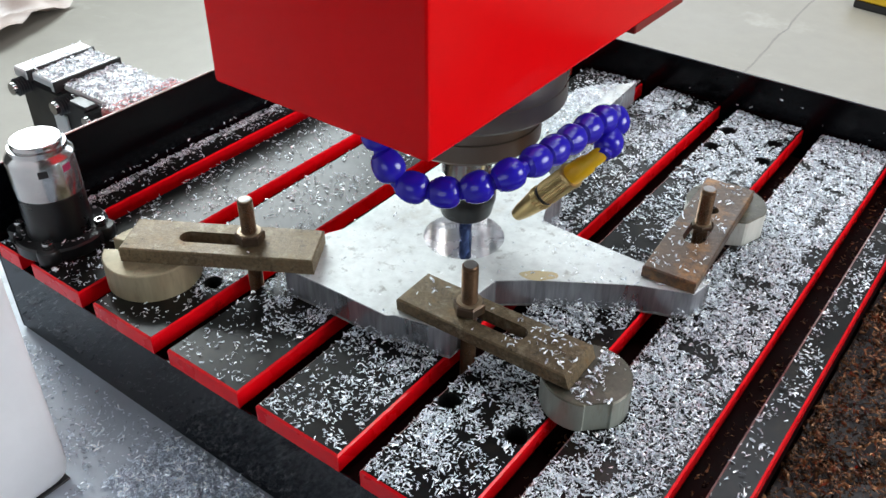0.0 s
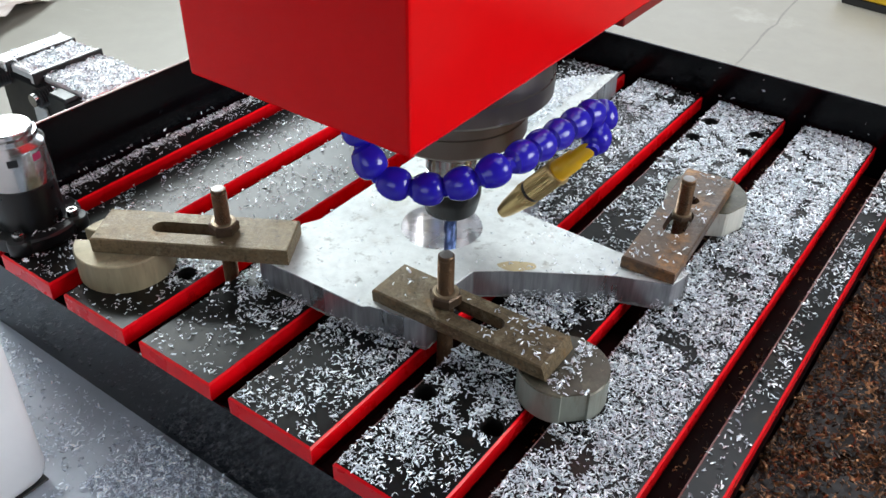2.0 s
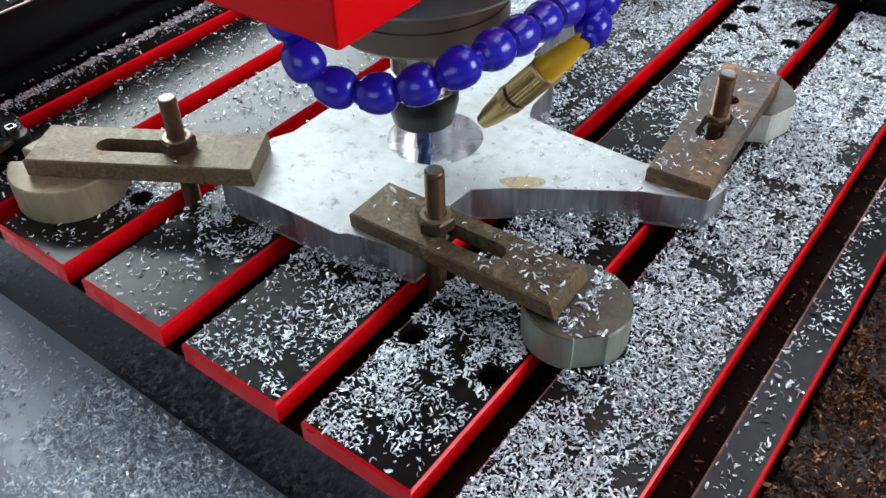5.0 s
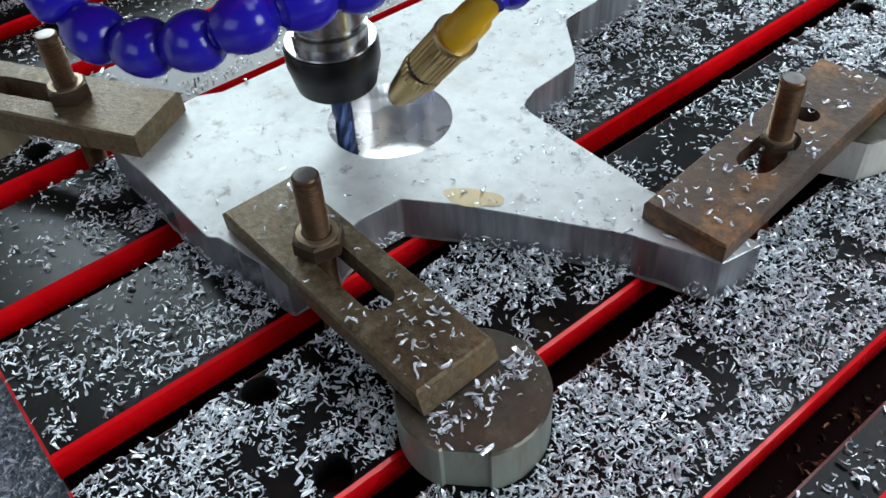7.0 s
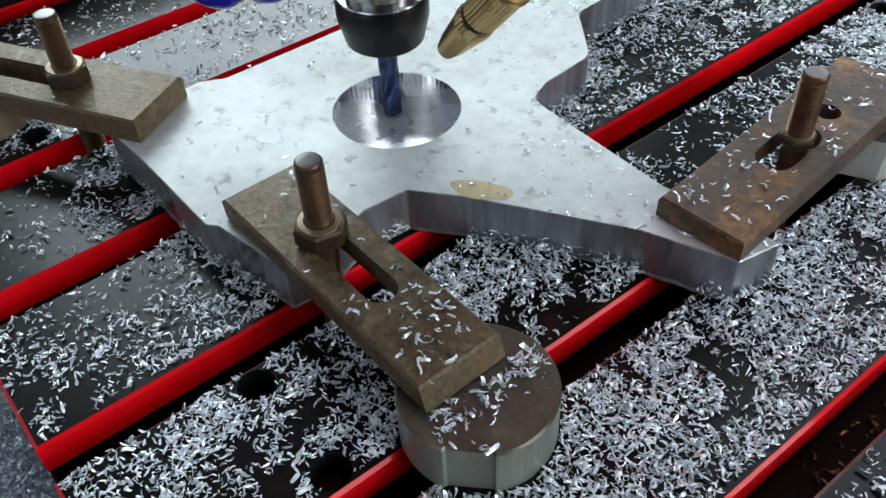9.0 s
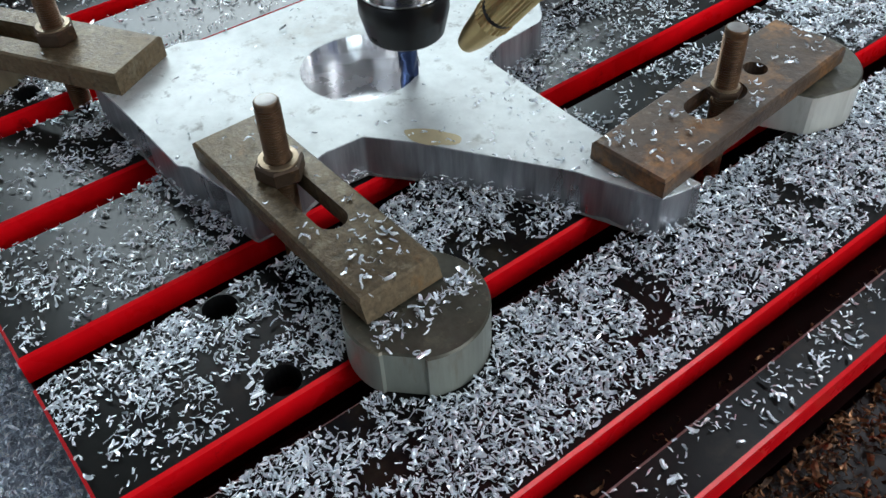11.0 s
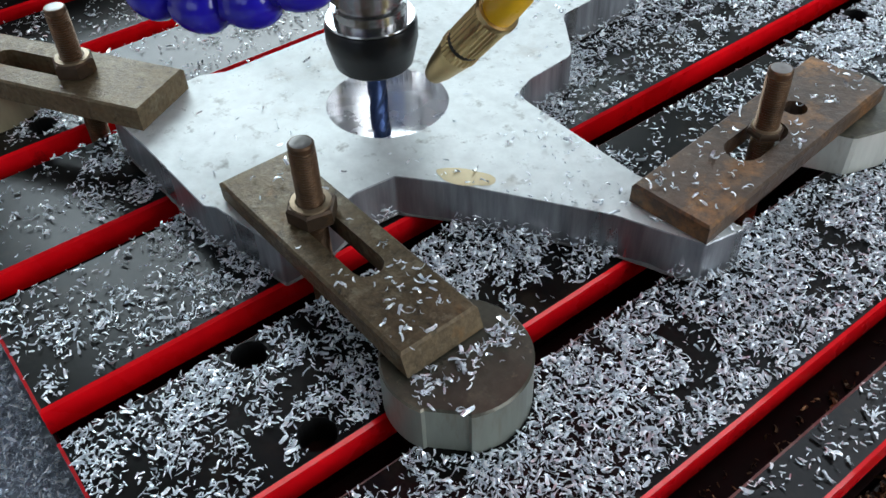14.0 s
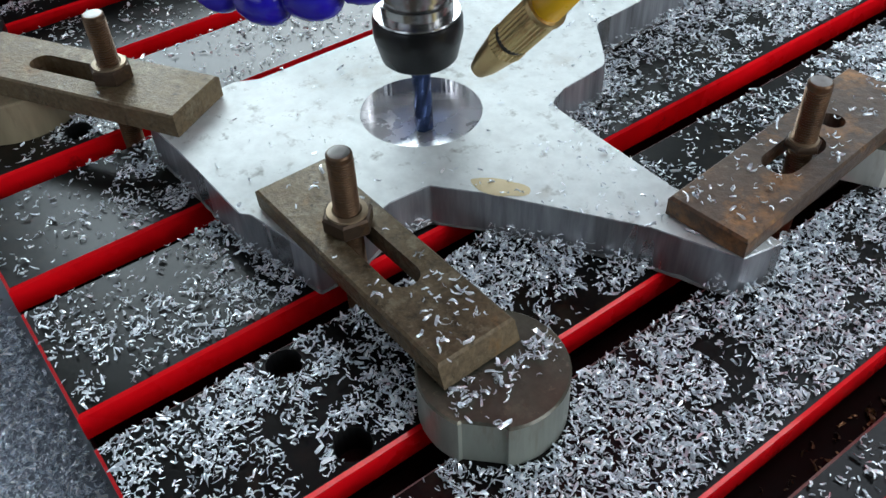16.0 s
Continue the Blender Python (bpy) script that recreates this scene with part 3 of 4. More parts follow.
for x in (-0.506, -0.442, -0.395):
    bm = bmesh.new()
    lathe(bm, [(0.0050, 0.0), (0.0058, 0.0006), (0.0058, 0.022)], 18, pose(x, 0.140, 0.038, 90, 0, 0))
    part("rod", bm, M_CHROME, axis, "silver tube end", 40)
    bm = bmesh.new()
    prof = []
    for k in range(6):
        prof += [(0.0085, 0.0026 * k), (0.0066, 0.0026 * k + 0.0013)]
    lathe(bm, prof, 18, pose(x, 0.136, 0.038, 90, 0, 0))
    part("sleeve", bm, M_MOTOR, axis, "black ribbed sleeve")
bm = bmesh.new()
block(bm, -0.470, -0.450, 0.1315, 0.1342, -0.02, 0.022, 0.0008)
part("bracket", bm, M_PALE, axis, "pale bracket on the housing face")
bm = bmesh.new()
block(bm, -0.431, -0.405, 0.126, 0.1405, 0.030, 0.046, 0.002)
part("clip", bm, M_MOTOR, axis, "black clip between the covers")

# ---- spindle head ----
head = empty("spindle_head", "red sheet-covered milling head with a black collet chuck", "milling head")
bm = bmesh.new()
block(bm, -0.0840, 0.0712, -0.1357, 0.1700, 0.172, 0.75, 0.0018, 0, 2)
part("cover", bm, M_COVER, head, "glossy red sheet cover")
bm = bmesh.new()
# strip below the cover, coloured as its shaded underside
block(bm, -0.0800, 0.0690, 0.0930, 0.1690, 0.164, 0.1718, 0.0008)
part("lip", bm, M_LIP, head, "lower lip of the cover, red darkened as underside shade")
bm = bmesh.new()
lathe(bm, [(0.061, 0.138), (0.064, 0.141), (0.064, 0.153), (0.0632, 0.1535), (0.0632, 0.1550), (0.064, 0.1555), (0.064, 0.182)], 64)
part("flange", bm, M_SPINDLE_RING, head, "grey steel spindle flange", 30)
bm = bmesh.new()
lathe(bm, [(0.026, 0.109), (0.046, 0.109), (0.049, 0.112), (0.049, 0.124), (0.0482, 0.1245), (0.0482, 0.1255), (0.0495, 0.126), (0.0495, 0.139)], 64)
part("spindle_nose", bm, M_SPINDLE, head, "brown-grey spindle nose", 30)
bm = bmesh.new()
lathe(bm, [(0.0165, 0.060), (0.0170, 0.075), (0.0150, 0.0755), (0.0150, 0.079), (0.0175, 0.0795), (0.0175, 0.110)], 40)
part("collet_shank", bm, M_CHROME, head, "bright collet shank", 30)
bm = bmesh.new()
lathe(bm, [(0.0060, 0.0475), (0.0100, 0.0455), (0.0170, 0.0450), (0.0182, 0.0462), (0.0205, 0.0560), (0.0210, 0.0580), (0.0210, 0.0655), (0.0203, 0.0672), (0.0172, 0.0676)], 48)
nut = part("collet_nut", bm, M_NUT_BLACK, head, "black collet nut", 30)
bm = bmesh.new()
lathe(bm, [(0.0170, 0.0675), (0.0200, 0.0675), (0.0203, 0.0680), (0.0200, 0.0688), (0.0172, 0.0690)], 48)
part("nut_ring", bm, M_CHROME, nut, "bright ring on top of the collet nut", 30)
bm = bmesh.new()
rings = []
for i in range(29):
    z, turn = 0.0042 + 0.0445 * i / 28, 3.4 * min(i, 20) / 20
    ring = []
    for k in range(24):
        a = 2 * math.pi * k / 24
        r = 0.0047 - (0.0007 * max(0.0, math.cos(3 * a)) if i < 18 else 0.0)
        ring.append(bm.verts.new((r * math.cos(a + turn), r * math.sin(a + turn), z)))
    rings.append(ring)
for a, b in zip(rings, rings[1:]):
    for k in range(24):
        bm.faces.new((a[k], a[(k + 1) % 24], b[(k + 1) % 24], b[k]))
bm.faces.new(rings[0])
bm.faces.new(rings[-1])
part("end_mill", bm, M_CUTTER, head, "dark blue coated end mill", 50)

# ---- coolant hose with its nozzle ----
hose = empty("coolant_hose", "segmented blue coolant hose with yellow valve and brass nozzle", "coolant hose")
GUIDE = [
    (0.0020, -0.0960, 0.1900),
    (0.0085, -0.1030, 0.1620),
    (0.0180, -0.1065, 0.1420),
    (0.0281, -0.1046, 0.1307),
    (0.0405, -0.0994, 0.1272),
    (0.0531, -0.0922, 0.1270),
    (0.0650, -0.0834, 0.1305),
    (0.0762, -0.0741, 0.1366),
    (0.0837, -0.0588, 0.1405),
    (0.0858, -0.0338, 0.1397),
    (0.0866, -0.0073, 0.1384),
    (0.0873, 0.0161, 0.1374),
    (0.0873, 0.0344, 0.1325),
    (0.0900, 0.0340, 0.1275),
    (0.0940, 0.0190, 0.1225)]


def spline(points, t):
    i = min(int(t), len(points) - 2)
    f = t - i
    p = [Vector(points[max(0, min(len(points) - 1, i + k))]) for k in (-1, 0, 1, 2)]
    return 0.5 * (2 * p[1] + (p[2] - p[0]) * f + (2 * p[0] - 5 * p[1] + 4 * p[2] - p[3]) * f * f + (3 * p[1] - p[0] - 3 * p[2] + p[3]) * f ** 3)


dense = [spline(GUIDE, i * (len(GUIDE) - 1) / 400) for i in range(401)]
LENGTH = sum((b - a).length for a, b in zip(dense, dense[1:]))
STEP, run, beads = LENGTH / round(LENGTH / 0.0194) * 0.9999, 0.0, [(dense[0], (dense[1] - dense[0]).normalized())]
for a, b in zip(dense, dense[1:]):
    run += (b - a).length
    if run >= STEP:
        run -= STEP
        beads.append((b, (b - a).normalized()))
bm = bmesh.new()
lathe(bm, [(0.0046, -0.0100), (0.0062, -0.0086), (0.0070, -0.0083), (0.0076, -0.0070), (0.0086, -0.0055), (0.0094, -0.0030), (0.0097, -0.0002), (0.0093, 0.0026), (0.0082, 0.0048), (0.0064, 0.0064), (0.0046, 0.0072), (0.0043, 0.0095)], 32)
proto = part("segment", bm, M_HOSE, hose, "glossy blue hose segment", 40)
for n, (p, d) in enumerate(beads):
    ob = proto if n == 0 else new("segment", proto.data)
    ob.parent = hose
    if n:
        ob["label"] = "glossy blue hose segment"
    ob.matrix_basis = Matrix.Translation(p) @ d.to_track_quat("Z", "Y").to_matrix().to_4x4() @ Matrix.Diagonal((0.98, 0.98, STEP / 0.0172, 1.0))
TIP, TOP = Vector((0.0389, 0.0053, 0.0545)), Vector((0.0748, 0.0098, 0.0968))
down = (TIP - TOP).normalized()
LEN = (TIP - TOP).length
aim = Matrix.Translation(TOP) @ down.to_track_quat("Z", "Y").to_matrix().to_4x4()
bm = bmesh.new()
lathe(bm, [(0.0076, -0.001), (0.0083, 0.0), (0.0083, LEN * 0.43), (0.0075, LEN * 0.44)], 56, aim, 0, 0.0005)
lathe(bm, [(0.0080, LEN * 0.48), (0.0085, LEN * 0.49), (0.0085, LEN * 0.57)], 56, aim, 0, 0.0005)
lathe(bm, [(0.0082, LEN * 0.57), (0.0079, LEN * 0.61), (0.0060, LEN * 0.88), (0.0044, LEN), (0.0022, LEN), (0.0018, LEN * 0.97)], 32, aim)
part("nozzle", bm, M_BRASS, hose, "brass knurled nozzle", 30)
bm = bmesh.new()
lathe(bm, [(0.0073, LEN * 0.43), (0.0076, LEN * 0.44), (0.0076, LEN * 0.48), (0.0073, LEN * 0.49)], 32, aim)
part("ring", bm, M_RUBBER, hose, "black rubber ring", 30)
bm = bmesh.new()
lathe(bm, [(0.0086, -0.0016), (0.0090, -0.0008), (0.0090, 0.0010), (0.0084, 0.0016)], 40, aim)
part("collar", bm, M_BRASS, hose, "brass collar above the nozzle", 30)
bm = bmesh.new()
lathe(bm, [(0.0040, -0.032), (0.0050, -0.030), (0.0052, -0.018), (0.0066, -0.016), (0.0070, -0.006), (0.0072, -0.001)], 24, aim)
part("valve", bm, M_YELLOW, hose, "yellow plastic valve", 40)

# ---- things on the hall floor ----
bm = bmesh.new()
N = 26
grid = []
for i in range(N):
    for j in range(N):
        u, v = i / (N - 1) - 0.5, j / (N - 1) - 0.5
        hgt = 0.18 * abs(noise.noise((u * 4, v * 4, 1.3))) + 0.07 * abs(noise.noise((u * 11, v * 9, 4.1)))
        grid.append(bm.verts.new((u * 0.85, v * 0.7, 0.004 + hgt * max(0.0, 1 - 2.2 * max(abs(u), abs(v)) ** 2))))
for i in range(N - 1):
    for j in range(N - 1):
        bm.faces.new((grid[i * N + j], grid[(i + 1) * N + j], grid[(i + 1) * N + j + 1], grid[i * N + j + 1]))
ob = tagged(part("packing_film", bm, M_FILM, None, "", 60), "crumpled pinkish packing film on the floor", "packing film")
ob.matrix_basis = pose(-3.02, 1.02, -0.80, 0, 0, 20)

frame_thing = empty("yellow_pallet_frame", "yellow painted steel frame with dark blocks as shadow below", "steel frame", "", pose(-0.16, 3.25, -0.80, 0, 0, -8))
bm = bmesh.new()
block(bm, -0.30, 0.95, -0.04, 0.04, 0.03, 0.13, 0.006)
part("beam", bm, M_SAFETY, frame_thing)
# thin dark blocks added as the shadow line between beam and floor
for x in (-0.28, 0.62):
    bm = bmesh.new()
    block(bm, x, x + 0.26, -0.035, 0.06, 0.0, 0.03, 0.004)
    part("foot", bm, M_UNDERSHADE, frame_thing, "thin dark block as the shadow under the beam")

bm = bmesh.new()
a, b, prev = Vector((-0.505, 1.55, -0.7995)), Vector((-0.60, 3.60, -0.7995)), None
for k in range(30):
    p = a.lerp(b, k / 29) + Vector((0.018 * noise.noise((k * 0.6, 0, 0)), 0, 0))
    w = 0.004 + 0.003 * noise.noise((k * 0.9, 5, 0))
    row = (bm.verts.new(p - Vector((w, 0, 0))), bm.verts.new(p + Vector((w, 0, 0))))
    if prev:
        bm.faces.new((prev[0], prev[1], row[1], row[0]))
    prev = row
tagged(part("floor_joint", bm, M_CRACK), "thin dark joint in the concrete floor", "floor joint", kind="structure")


# ---- metal chips ----
random.seed(5)
def chip_shapes(rng, count=22):
    """Curled, kinked flakes with blunt, uneven ends and a thin three-sided section."""
    shapes = []
    for n in range(count):
        segs, bend, twist = 4, rng.uniform(0.4, 2.7), rng.uniform(-1.3, 1.3)
        w, thick, verts = rng.uniform(0.105, 0.20), rng.uniform(0.035, 0.070), []
        r = 1.0 / bend
        for i in range(segs + 1):
            s = i / segs - 0.5
            a = s * bend
            broad = (1.0 - 0.9 * abs(s) ** 2) * rng.uniform(0.75, 1.15)
            c = np.array([r * np.sin(a), r * (1 - np.cos(a)) - 0.15, 0.0]) + rng.normal(0, 0.022, 3)
            up = np.array([0, np.sin(twist * s), np.cos(twist * s)])
            out = np.array([np.sin(a), -np.cos(a), 0]) * np.cos(twist * s)
            skew = np.array([np.cos(a), np.sin(a), 0]) * rng.normal(0, 0.06)
            verts += [c + up * w * broad + skew, c - up * w * broad - skew, c + out * thick + up * 0.02]
        verts = np.array(verts)
        tris = []
        for i in range(segs):
            for k in range(3):
                p, q = 3 * i + k, 3 * i + (k + 1) % 3
                tris += [(p, q, q + 3), (p, q + 3, p + 3)]
        tris += [(0, 2, 1), (3 * segs, 3 * segs + 1, 3 * segs + 2)]
        shapes.append((verts, np.array(tris)))
    return shapes


def scatter(name, places, size, material, label, seed, flat=0.5, category="metal chips", parent=None):
    rng = np.random.default_rng(seed)
    shapes = chip_shapes(rng)
    vs, fs, base = [], [], 0
    kinds = rng.integers(0, len(shapes), len(places))
    places = np.asarray(places)
    for n, (verts, tris) in enumerate(shapes):
        mine = places[kinds == n]
        m = len(mine)
        if not m:
            continue
        yaw, tilt, rolls = rng.uniform(0, 2 * np.pi, m), rng.normal(0, 0.35 * flat, m), rng.choice([0, np.pi / 2, -np.pi / 2], m, p=[0.2, 0.4, 0.4]) + rng.normal(0, flat, m)
        cy, sy, ct, st, cr, sr = np.cos(yaw), np.sin(yaw), np.cos(tilt), np.sin(tilt), np.cos(rolls), np.sin(rolls)
        zero, one = np.zeros(m), np.ones(m)
        rz = np.array([[cy, -sy, zero], [sy, cy, zero], [zero, zero, one]]).transpose(2, 0, 1)
        ry = np.array([[ct, zero, st], [zero, one, zero], [-st, zero, ct]]).transpose(2, 0, 1)
        rx = np.array([[one, zero, zero], [zero, cr, -sr], [zero, sr, cr]]).transpose(2, 0, 1)
        scale = size * np.clip(rng.lognormal(-0.05, 0.38, m), 0.35, 1.9)
        pts = np.einsum("nij,kj->nki", rz @ ry @ rx, verts) * scale[:, None, None]
        pts[:, :, 2] -= pts[:, :, 2].min(1)[:, None]
        pts += mine[:, None, :]
        vs.append(pts.reshape(-1, 3))
        fs.append((tris[None] + base + len(verts) * np.arange(m)[:, None, None]).reshape(-1, 3))
        base += m * len(verts)
    me = bpy.data.meshes.new(name)
    me.from_pydata(np.concatenate(vs).tolist(), [], np.concatenate(fs).tolist())
    me.materials.append(material)
    return tagged(new(name, me), label, category, kind="stuff")


def smooth(v):
    v = np.clip(v, 0, 1)
    return v * v * (3 - 2 * v)


def cloud(x, y, scale, seed=0.0):
    return np.array([noise.noise((a * scale + seed, b * scale - seed, seed)) for a, b in zip(x, y)])


rng = np.random.default_rng(7)
COUNT = 262000
cx, cy = rng.uniform(-0.350, 0.199, COUNT), rng.uniform(0.002, 0.556, COUNT)
density = 0.10 + 0.62 * smooth((cx + 0.10) / 0.16) + 0.75 * smooth((cy - 0.30) / 0.20) * smooth((cx + 0.16) / 0.10) + 0.60 * smooth((cx - 0.08) / 0.04)
density += 0.35 * np.exp(-((cx - 0.125) / 0.03) ** 2) + 0.45 * np.exp(-(((cx - 0.02) / 0.035) ** 2 + ((cy - 0.19) / 0.035) ** 2))
density += 1.1 * np.exp(-(((cx + 0.190) / 0.028) ** 2 + ((cy - 0.072) / 0.018) ** 2))
density += 0.35 * np.exp(-(((cx + 0.095) / 0.03) ** 2 + ((cy - 0.075) / 0.016) ** 2)) + 3.0 * np.exp(-((cx + 0.3475) / 0.0045) ** 2)
rim_gap = np.full(COUNT, 9.0)
for (ax, ay), (bx, by) in zip(PLATE, PLATE[1:] + PLATE[:1]):
    f = np.clip(((cx - ax) * (bx - ax) + (cy - ay) * (by - ay)) / ((bx - ax) ** 2 + (by - ay) ** 2), 0, 1)
    rim_gap = np.minimum(rim_gap, np.hypot(cx - ax - f * (bx - ax), cy - ay - f * (by - ay)))
density += 0.95 * np.exp(-(rim_gap / 0.016) ** 2) * np.where((cx < -0.128) & (cy > 0.15), 0.0, 1.0)
density -= 0.60 * np.exp(-((cx - 0.034) / 0.024) ** 2 - ((cy - 0.32) / 0.075) ** 2) + 0.40 * np.exp(-((cx + 0.022) / 0.022) ** 2 - ((cy - 0.36) / 0.05) ** 2)
density -= 0.60 * smooth((cx - 0.138) / 0.014) * smooth((0.24 - cy) / 0.08)
density = np.where(cx > 0.165, 0.15, 1.0) * np.clip(density, 0.03, 3) * np.clip(0.88 + 1.1 * cloud(cx, cy, 22) + 1.5 * cloud(cx, cy, 75, 3.0), 0.06, 2.2)
keep = rng.uniform(0, 1, COUNT) < np.clip(density, 0, 1.25) * 0.66
on_table = []
for x, y, z, gap in zip(cx[keep], cy[keep], rng.uniform(0, 0.0012, keep.sum()), rim_gap[keep]):
    if not any(a + 0.0012 < x < b - 0.0030 for a, b in PANELS):
        continue
    if inside(x, y, PLATE) or math.hypot(x + 0.2235, y - 0.048) < 0.034 or math.hypot(x - 0.0880, y - 0.1247) < 0.0285 or math.hypot(x - 0.0805, y - 0.358) < 0.031 or math.hypot(x + 0.317, y - 0.035) < 0.035:
        continue
    if any(math.hypot(x - hx, y - hy) < 0.0074 for hs in HOLES.values() for hx, hy in hs):
        continue
    on_table.append((x, y, z + max(0.0, 0.0075 * (1 - gap / 0.011)) * random.random()))
scatter("table_chips", on_table, 0.0024, M_CHIP, "bright curled aluminium chips strewn on the table", 11)


def sprinkle(count, x0, x1, y0, y1, z, test=None, clump=40, floor_=0.2, seed=1):
    r = np.random.default_rng(seed)
    x, y = r.uniform(x0, x1, count), r.uniform(y0, y1, count)
    k = r.uniform(0, 1, count) < np.clip(0.5 + 1.2 * cloud(x, y, clump, seed), floor_, 1)
    return [(a, b, z + r.uniform(0, 0.0006)) for a, b in zip(x[k], y[k]) if test is None or test(a, b)]


on_plate = sprinkle(520, 0.0, 0.112, 0.168, 0.252, PLATE_Z, lambda x, y: inside(x, y, PLATE) and x > 0.0)
on_plate += sprinkle(150, -0.131, 0.0, 0.09, 0.32, PLATE_Z, lambda x, y: inside(x, y, PLATE) and math.hypot(x - HUB[0], y - HUB[1]) > 0.031, seed=5)
on_plate += sprinkle(300, -0.131, -0.06, 0.30, 0.50, PLATE_Z, lambda x, y: inside(x, y, PLATE), seed=6)
on_plate += sprinkle(5200, -0.131, -0.078, 0.355, 0.500, PLATE_Z, lambda x, y: inside(x, y, PLATE) and x < -0.083 + 0.02 * (0.5 - y), 50, 0.5, 7)
scatter("workpiece_chips", on_plate, 0.0026, M_CHIP, "small aluminium chips on the workpiece", 12)


def on_bar(x, y, turn, length, width, u0, u1, slot0, slot1):
    c, s = math.cos(radians(turn)), math.sin(radians(turn))

    def test(a, b):
        u, v = (a - x) * c + (b - y) * s, -(a - x) * s + (b - y) * c
        return u0 < u < u1 and abs(v) < width / 2 - 0.002 and not (slot0 < u < slot1 and abs(v) < 0.0085)
    return test


bars = sprinkle(190, 0.02, 0.088, 0.10, 0.14, 0.0326, on_bar(0.023, 0.120, 1.6, 0.127, 0.0345, 0.012, 0.062, -0.028, 0.024), seed=8)
bars += sprinkle(60, -0.05, 0.088, 0.10, 0.14, 0.0326, on_bar(0.023, 0.120, 1.6, 0.127, 0.0345, -0.06, 0.062, -0.032, 0.026), seed=9)
bars += sprinkle(520, 0.05, 0.12, 0.23, 0.375, 0.0321, on_bar(0.0835, 0.3005, 95, 0.138, 0.0375, -0.068, 0.068, -0.026, 0.010), seed=10)
bars += sprinkle(45, -0.25, -0.10, 0.02, 0.13, 0.0346, on_bar(-0.1775, 0.077, 30.7, 0.137, 0.0375, -0.067, 0.067, -0.033, 0.029), seed=13)
bars += sprinkle(130, 0.085, 0.120, 0.098, 0.155, 0.0219, lambda x, y: math.hypot(x - 0.0880, y - 0.1247) < 0.0256 and x > 0.0885, seed=14)
bars += sprinkle(170, 0.0872, 0.0980, 0.101, 0.150, 0.0219, lambda x, y: math.hypot(x - 0.0880, y - 0.1247) < 0.0256, 40, 0.6, 16)
bars += sprinkle(220, -0.350, -0.284, 0.002, 0.070, 0.0116, lambda x, y: 0.0245 < math.hypot(x + 0.317, y - 0.035) < 0.0335, 60, 0.5, 17)
scatter("clamp_chips", bars, 0.0031, M_CHIP, "bright chips lying on the clamps", 15)

heap = sprinkle(32000, 0.2015, 0.335, 0.0, 0.555, -0.030, None, 30, 0.4, 21)
heap = [(x, y, z + abs(0.012 * noise.noise((x * 25, y * 25, 2.0))) + 0.002 * random.random()) for x, y, z in heap]
scatter("brown_chips", heap, 0.0037, M_CHIP_BROWN, "brown oily chips heaped in the tray", 22, 0.8)
slotted = []
for k, x in enumerate(EDGES[:-1]):
    slotted += sprinkle(520, x + 0.001, x + GAP - 0.001, 0.004, 0.555, -0.0298, None, 30, 0.5, 26 + k)
scatter("slot_chips", slotted, 0.0030, M_CHIP_BROWN, "brown oily chips in the slots", 23)
bed = sprinkle(30000, -0.40, 0.20, -0.30, -0.006, -0.0878, lambda x, y: not (x < -0.183 and y < -0.062), 26, 0.35, 40)
bed += sprinkle(16000, -0.16, 0.20, -0.14, -0.005, -0.0868, lambda x, y: random.random() < (x + 0.16) / 0.05, 34, 0.75, 45)
bed += sprinkle(7000, -0.17, 0.06, -0.060, -0.002, -0.0866, None, 45, 0.6, 46)
scatter("bed_chips", bed, 0.0029, M_CHIP_DARK, "grey chips strewn on the machine bed", 24)
unit = sprinkle(120, -0.520, -0.501, 0.134, 0.203, 0.0520, None, 60, 0.3, 41)
unit += sprinkle(950, -0.498, -0.464, 0.137, 0.201, 0.0500, None, 60, 0.7, 42)
unit += sprinkle(1900, -0.457, -0.386, 0.142, 0.201, 0.0475, None, 60, 0.7, 43)
unit += sprinkle(420, -0.384, -0.369, 0.129, 0.205, 0.0520, None, 60, 0.6, 44)
scatter("drive_unit_chips", unit, 0.0030, M_CHIP, "bright chips piled on the drive unit", 25).matrix_basis = FAR_UNIT

stuck = sprinkle(24, -0.05, 0.20, 0.5575, 0.5590, 0.004, None, 40, 0.5, 51)
stuck = [(x, y, z + 0.03 * random.random() ** 2) for x, y, z in stuck]
stuck += [(x, y, z) for x, y, z in sprinkle(90, -0.3545, -0.3535, 0.06, 0.50, 0.004, None, 40, 0.5, 52)]
scatter("wall_chips", stuck, 0.0028, M_CHIP, "single chips stuck along the tray walls", 26)

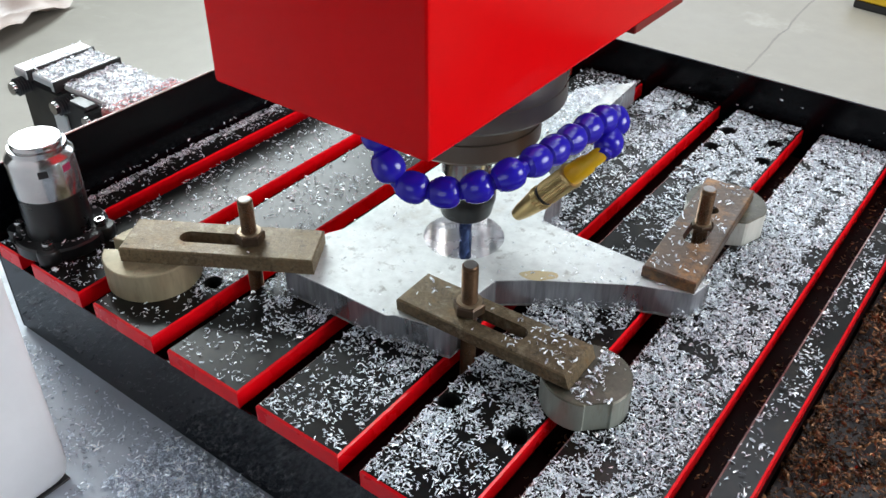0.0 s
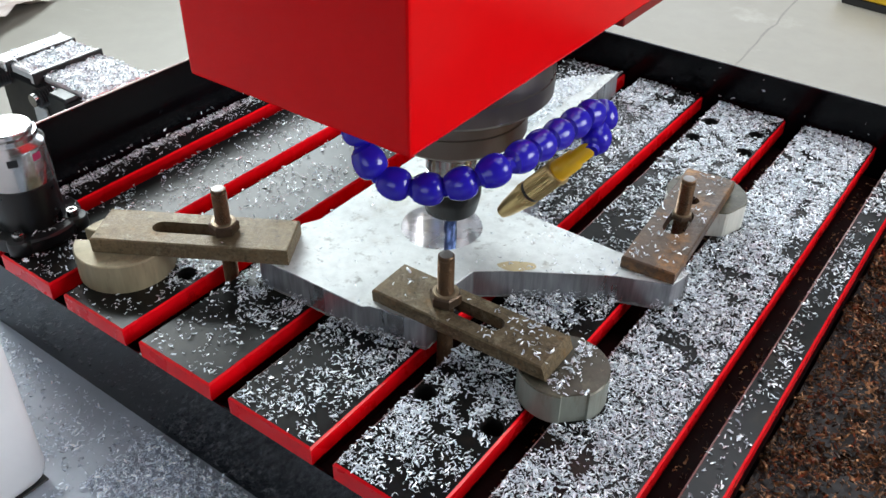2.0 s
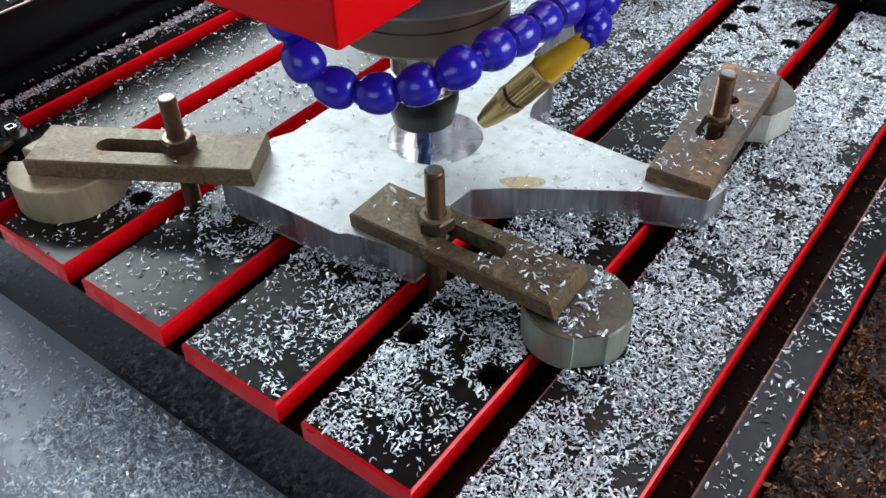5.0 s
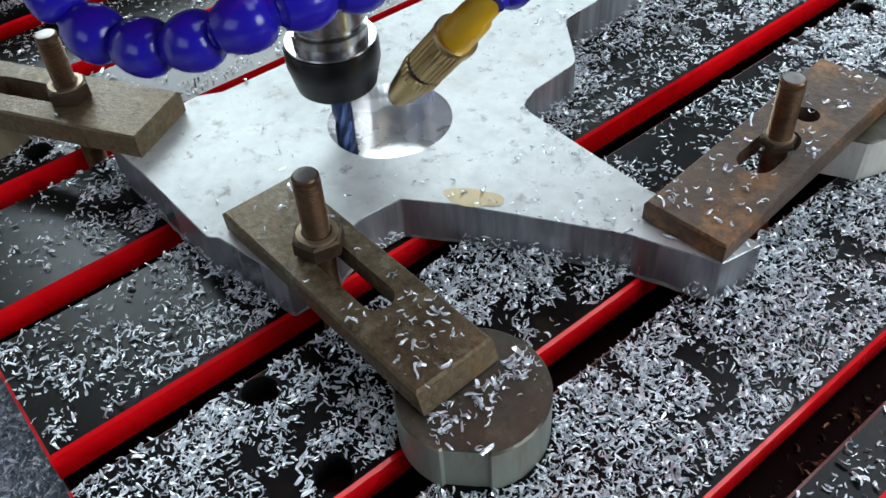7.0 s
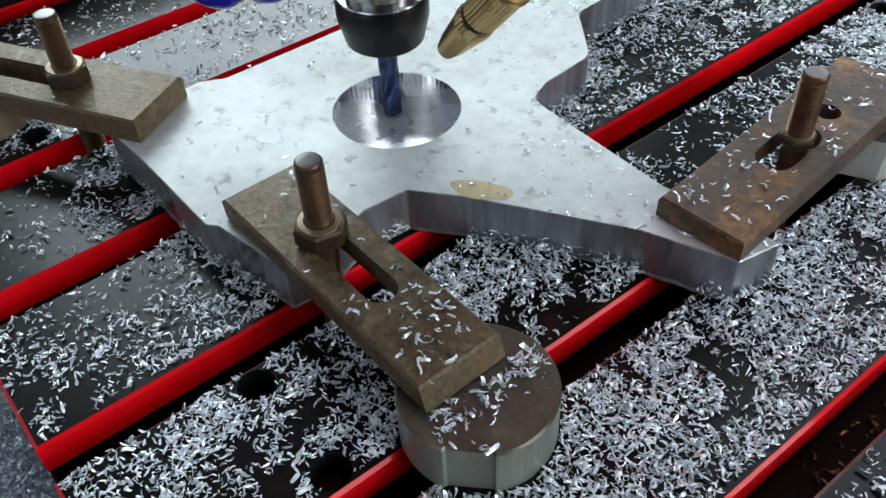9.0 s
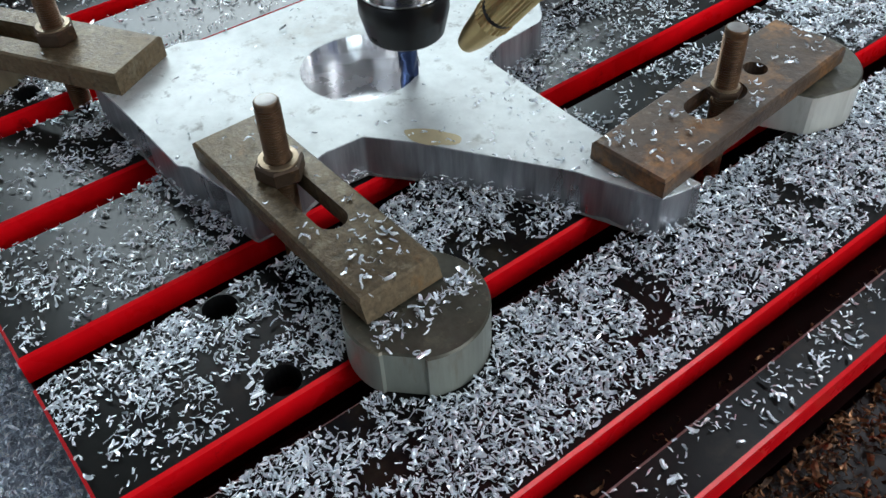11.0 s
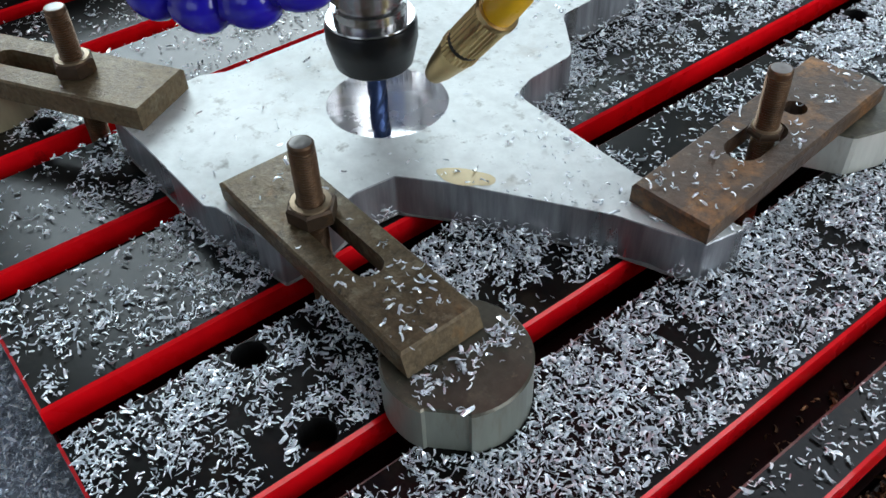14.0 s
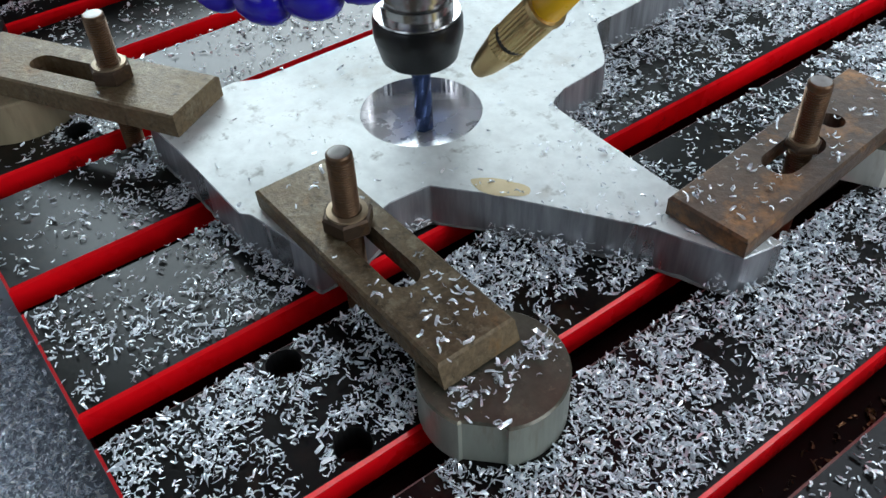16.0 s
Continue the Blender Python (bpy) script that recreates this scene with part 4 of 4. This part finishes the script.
# ---- movement ----
# the tool clears the pocket in widening turns, returns to the centre and begins again: the table carries the
# work along x, the head moves along y. Rows: seconds, radius, degrees (unwound).
FIRST_PASS = [
    (0, 0.0018, -19.4),
    (0.5, 0.0053, 186.5),
    (1, 0.0049, 376.6),
    (1.5, 0.009, 563.4),
    (2, 0.0116, 696.7),
    (2.5, 0.0105, 846.9),
    (3, 0.0155, 970),
    (3.5, 0.0151, 1066.2),
    (3.7, 0.0148, 1107),
    (5.8, 0.0147, 1519.4),
    (6, 0.0177, 1540.7),
    (6.5, 0.021, 1605.1),
    (7, 0.0215, 1675.1),
    (7.5, 0.0215, 1749.5),
    (8, 0.0226, 1820.2),
    (8.5, 0.0204, 1893.6),
    (9, 0.0242, 1951.8),
    (9.5, 0.0261, 2011.4),
    (9.7, 0.0259, 2035.4),
    (11.6, 0.0257, 2268),
]
RETURN = [
    (11.6, -0.0079, 0.0244),
    (11.8, -0.0003, 0.015),
    (12, 0.0077, 0.0054),
    (12.5, 0.0067, 0.0024),
    (13, -0.0003, 0.0014),
    (13.5, 0.0007, 0.0034),
]
SECOND_PASS = [
    (13.5, 0.0035, 78.4),
    (14, 0.0043, 237.4),
    (14.5, 0.0069, 427.1),
    (15, 0.0078, 576.1),
    (15.5, 0.011, 732.6),
    (16, 0.0119, 861.5),
]


def between(rows, t):
    for a, b in zip(rows, rows[1:]):
        if t <= b[0]:
            k = (t - a[0]) / (b[0] - a[0])
            return a[1] + k * (b[1] - a[1]), a[2] + k * (b[2] - a[2])
    return rows[-1][1:]


def tool_offset(t):
    """Where the tool stands from the pocket's centre."""
    if 11.6 < t < 13.5:
        return between(RETURN, t)
    r, a = between(FIRST_PASS if t <= 11.6 else SECOND_PASS, t)
    return r * math.cos(radians(a)), r * math.sin(radians(a))


CARRIED = {"slotted_table", "aluminium_workpiece", "strap_clamp", "riser_block", "tool_setter", "front_apron", "tray_wall", "chip_tray",
           "table_chips", "workpiece_chips", "clamp_chips", "brown_chips", "slot_chips", "wall_chips"}


def motions():
    times = [k / 10 for k in range(161)]
    along = [(t, pose(HUB[0], HUB[1] + tool_offset(t)[1], 0)) for t in times]
    walk(head, along)
    walk(hose, along)
    for thing in [ob for ob in scene.objects if ob.parent is None and ob.name.split(".")[0] in CARRIED]:
        rest = thing.matrix_basis.copy()
        walk(thing, [(t, pose(-tool_offset(t)[0], 0, 0) @ rest) for t in times])


motions()
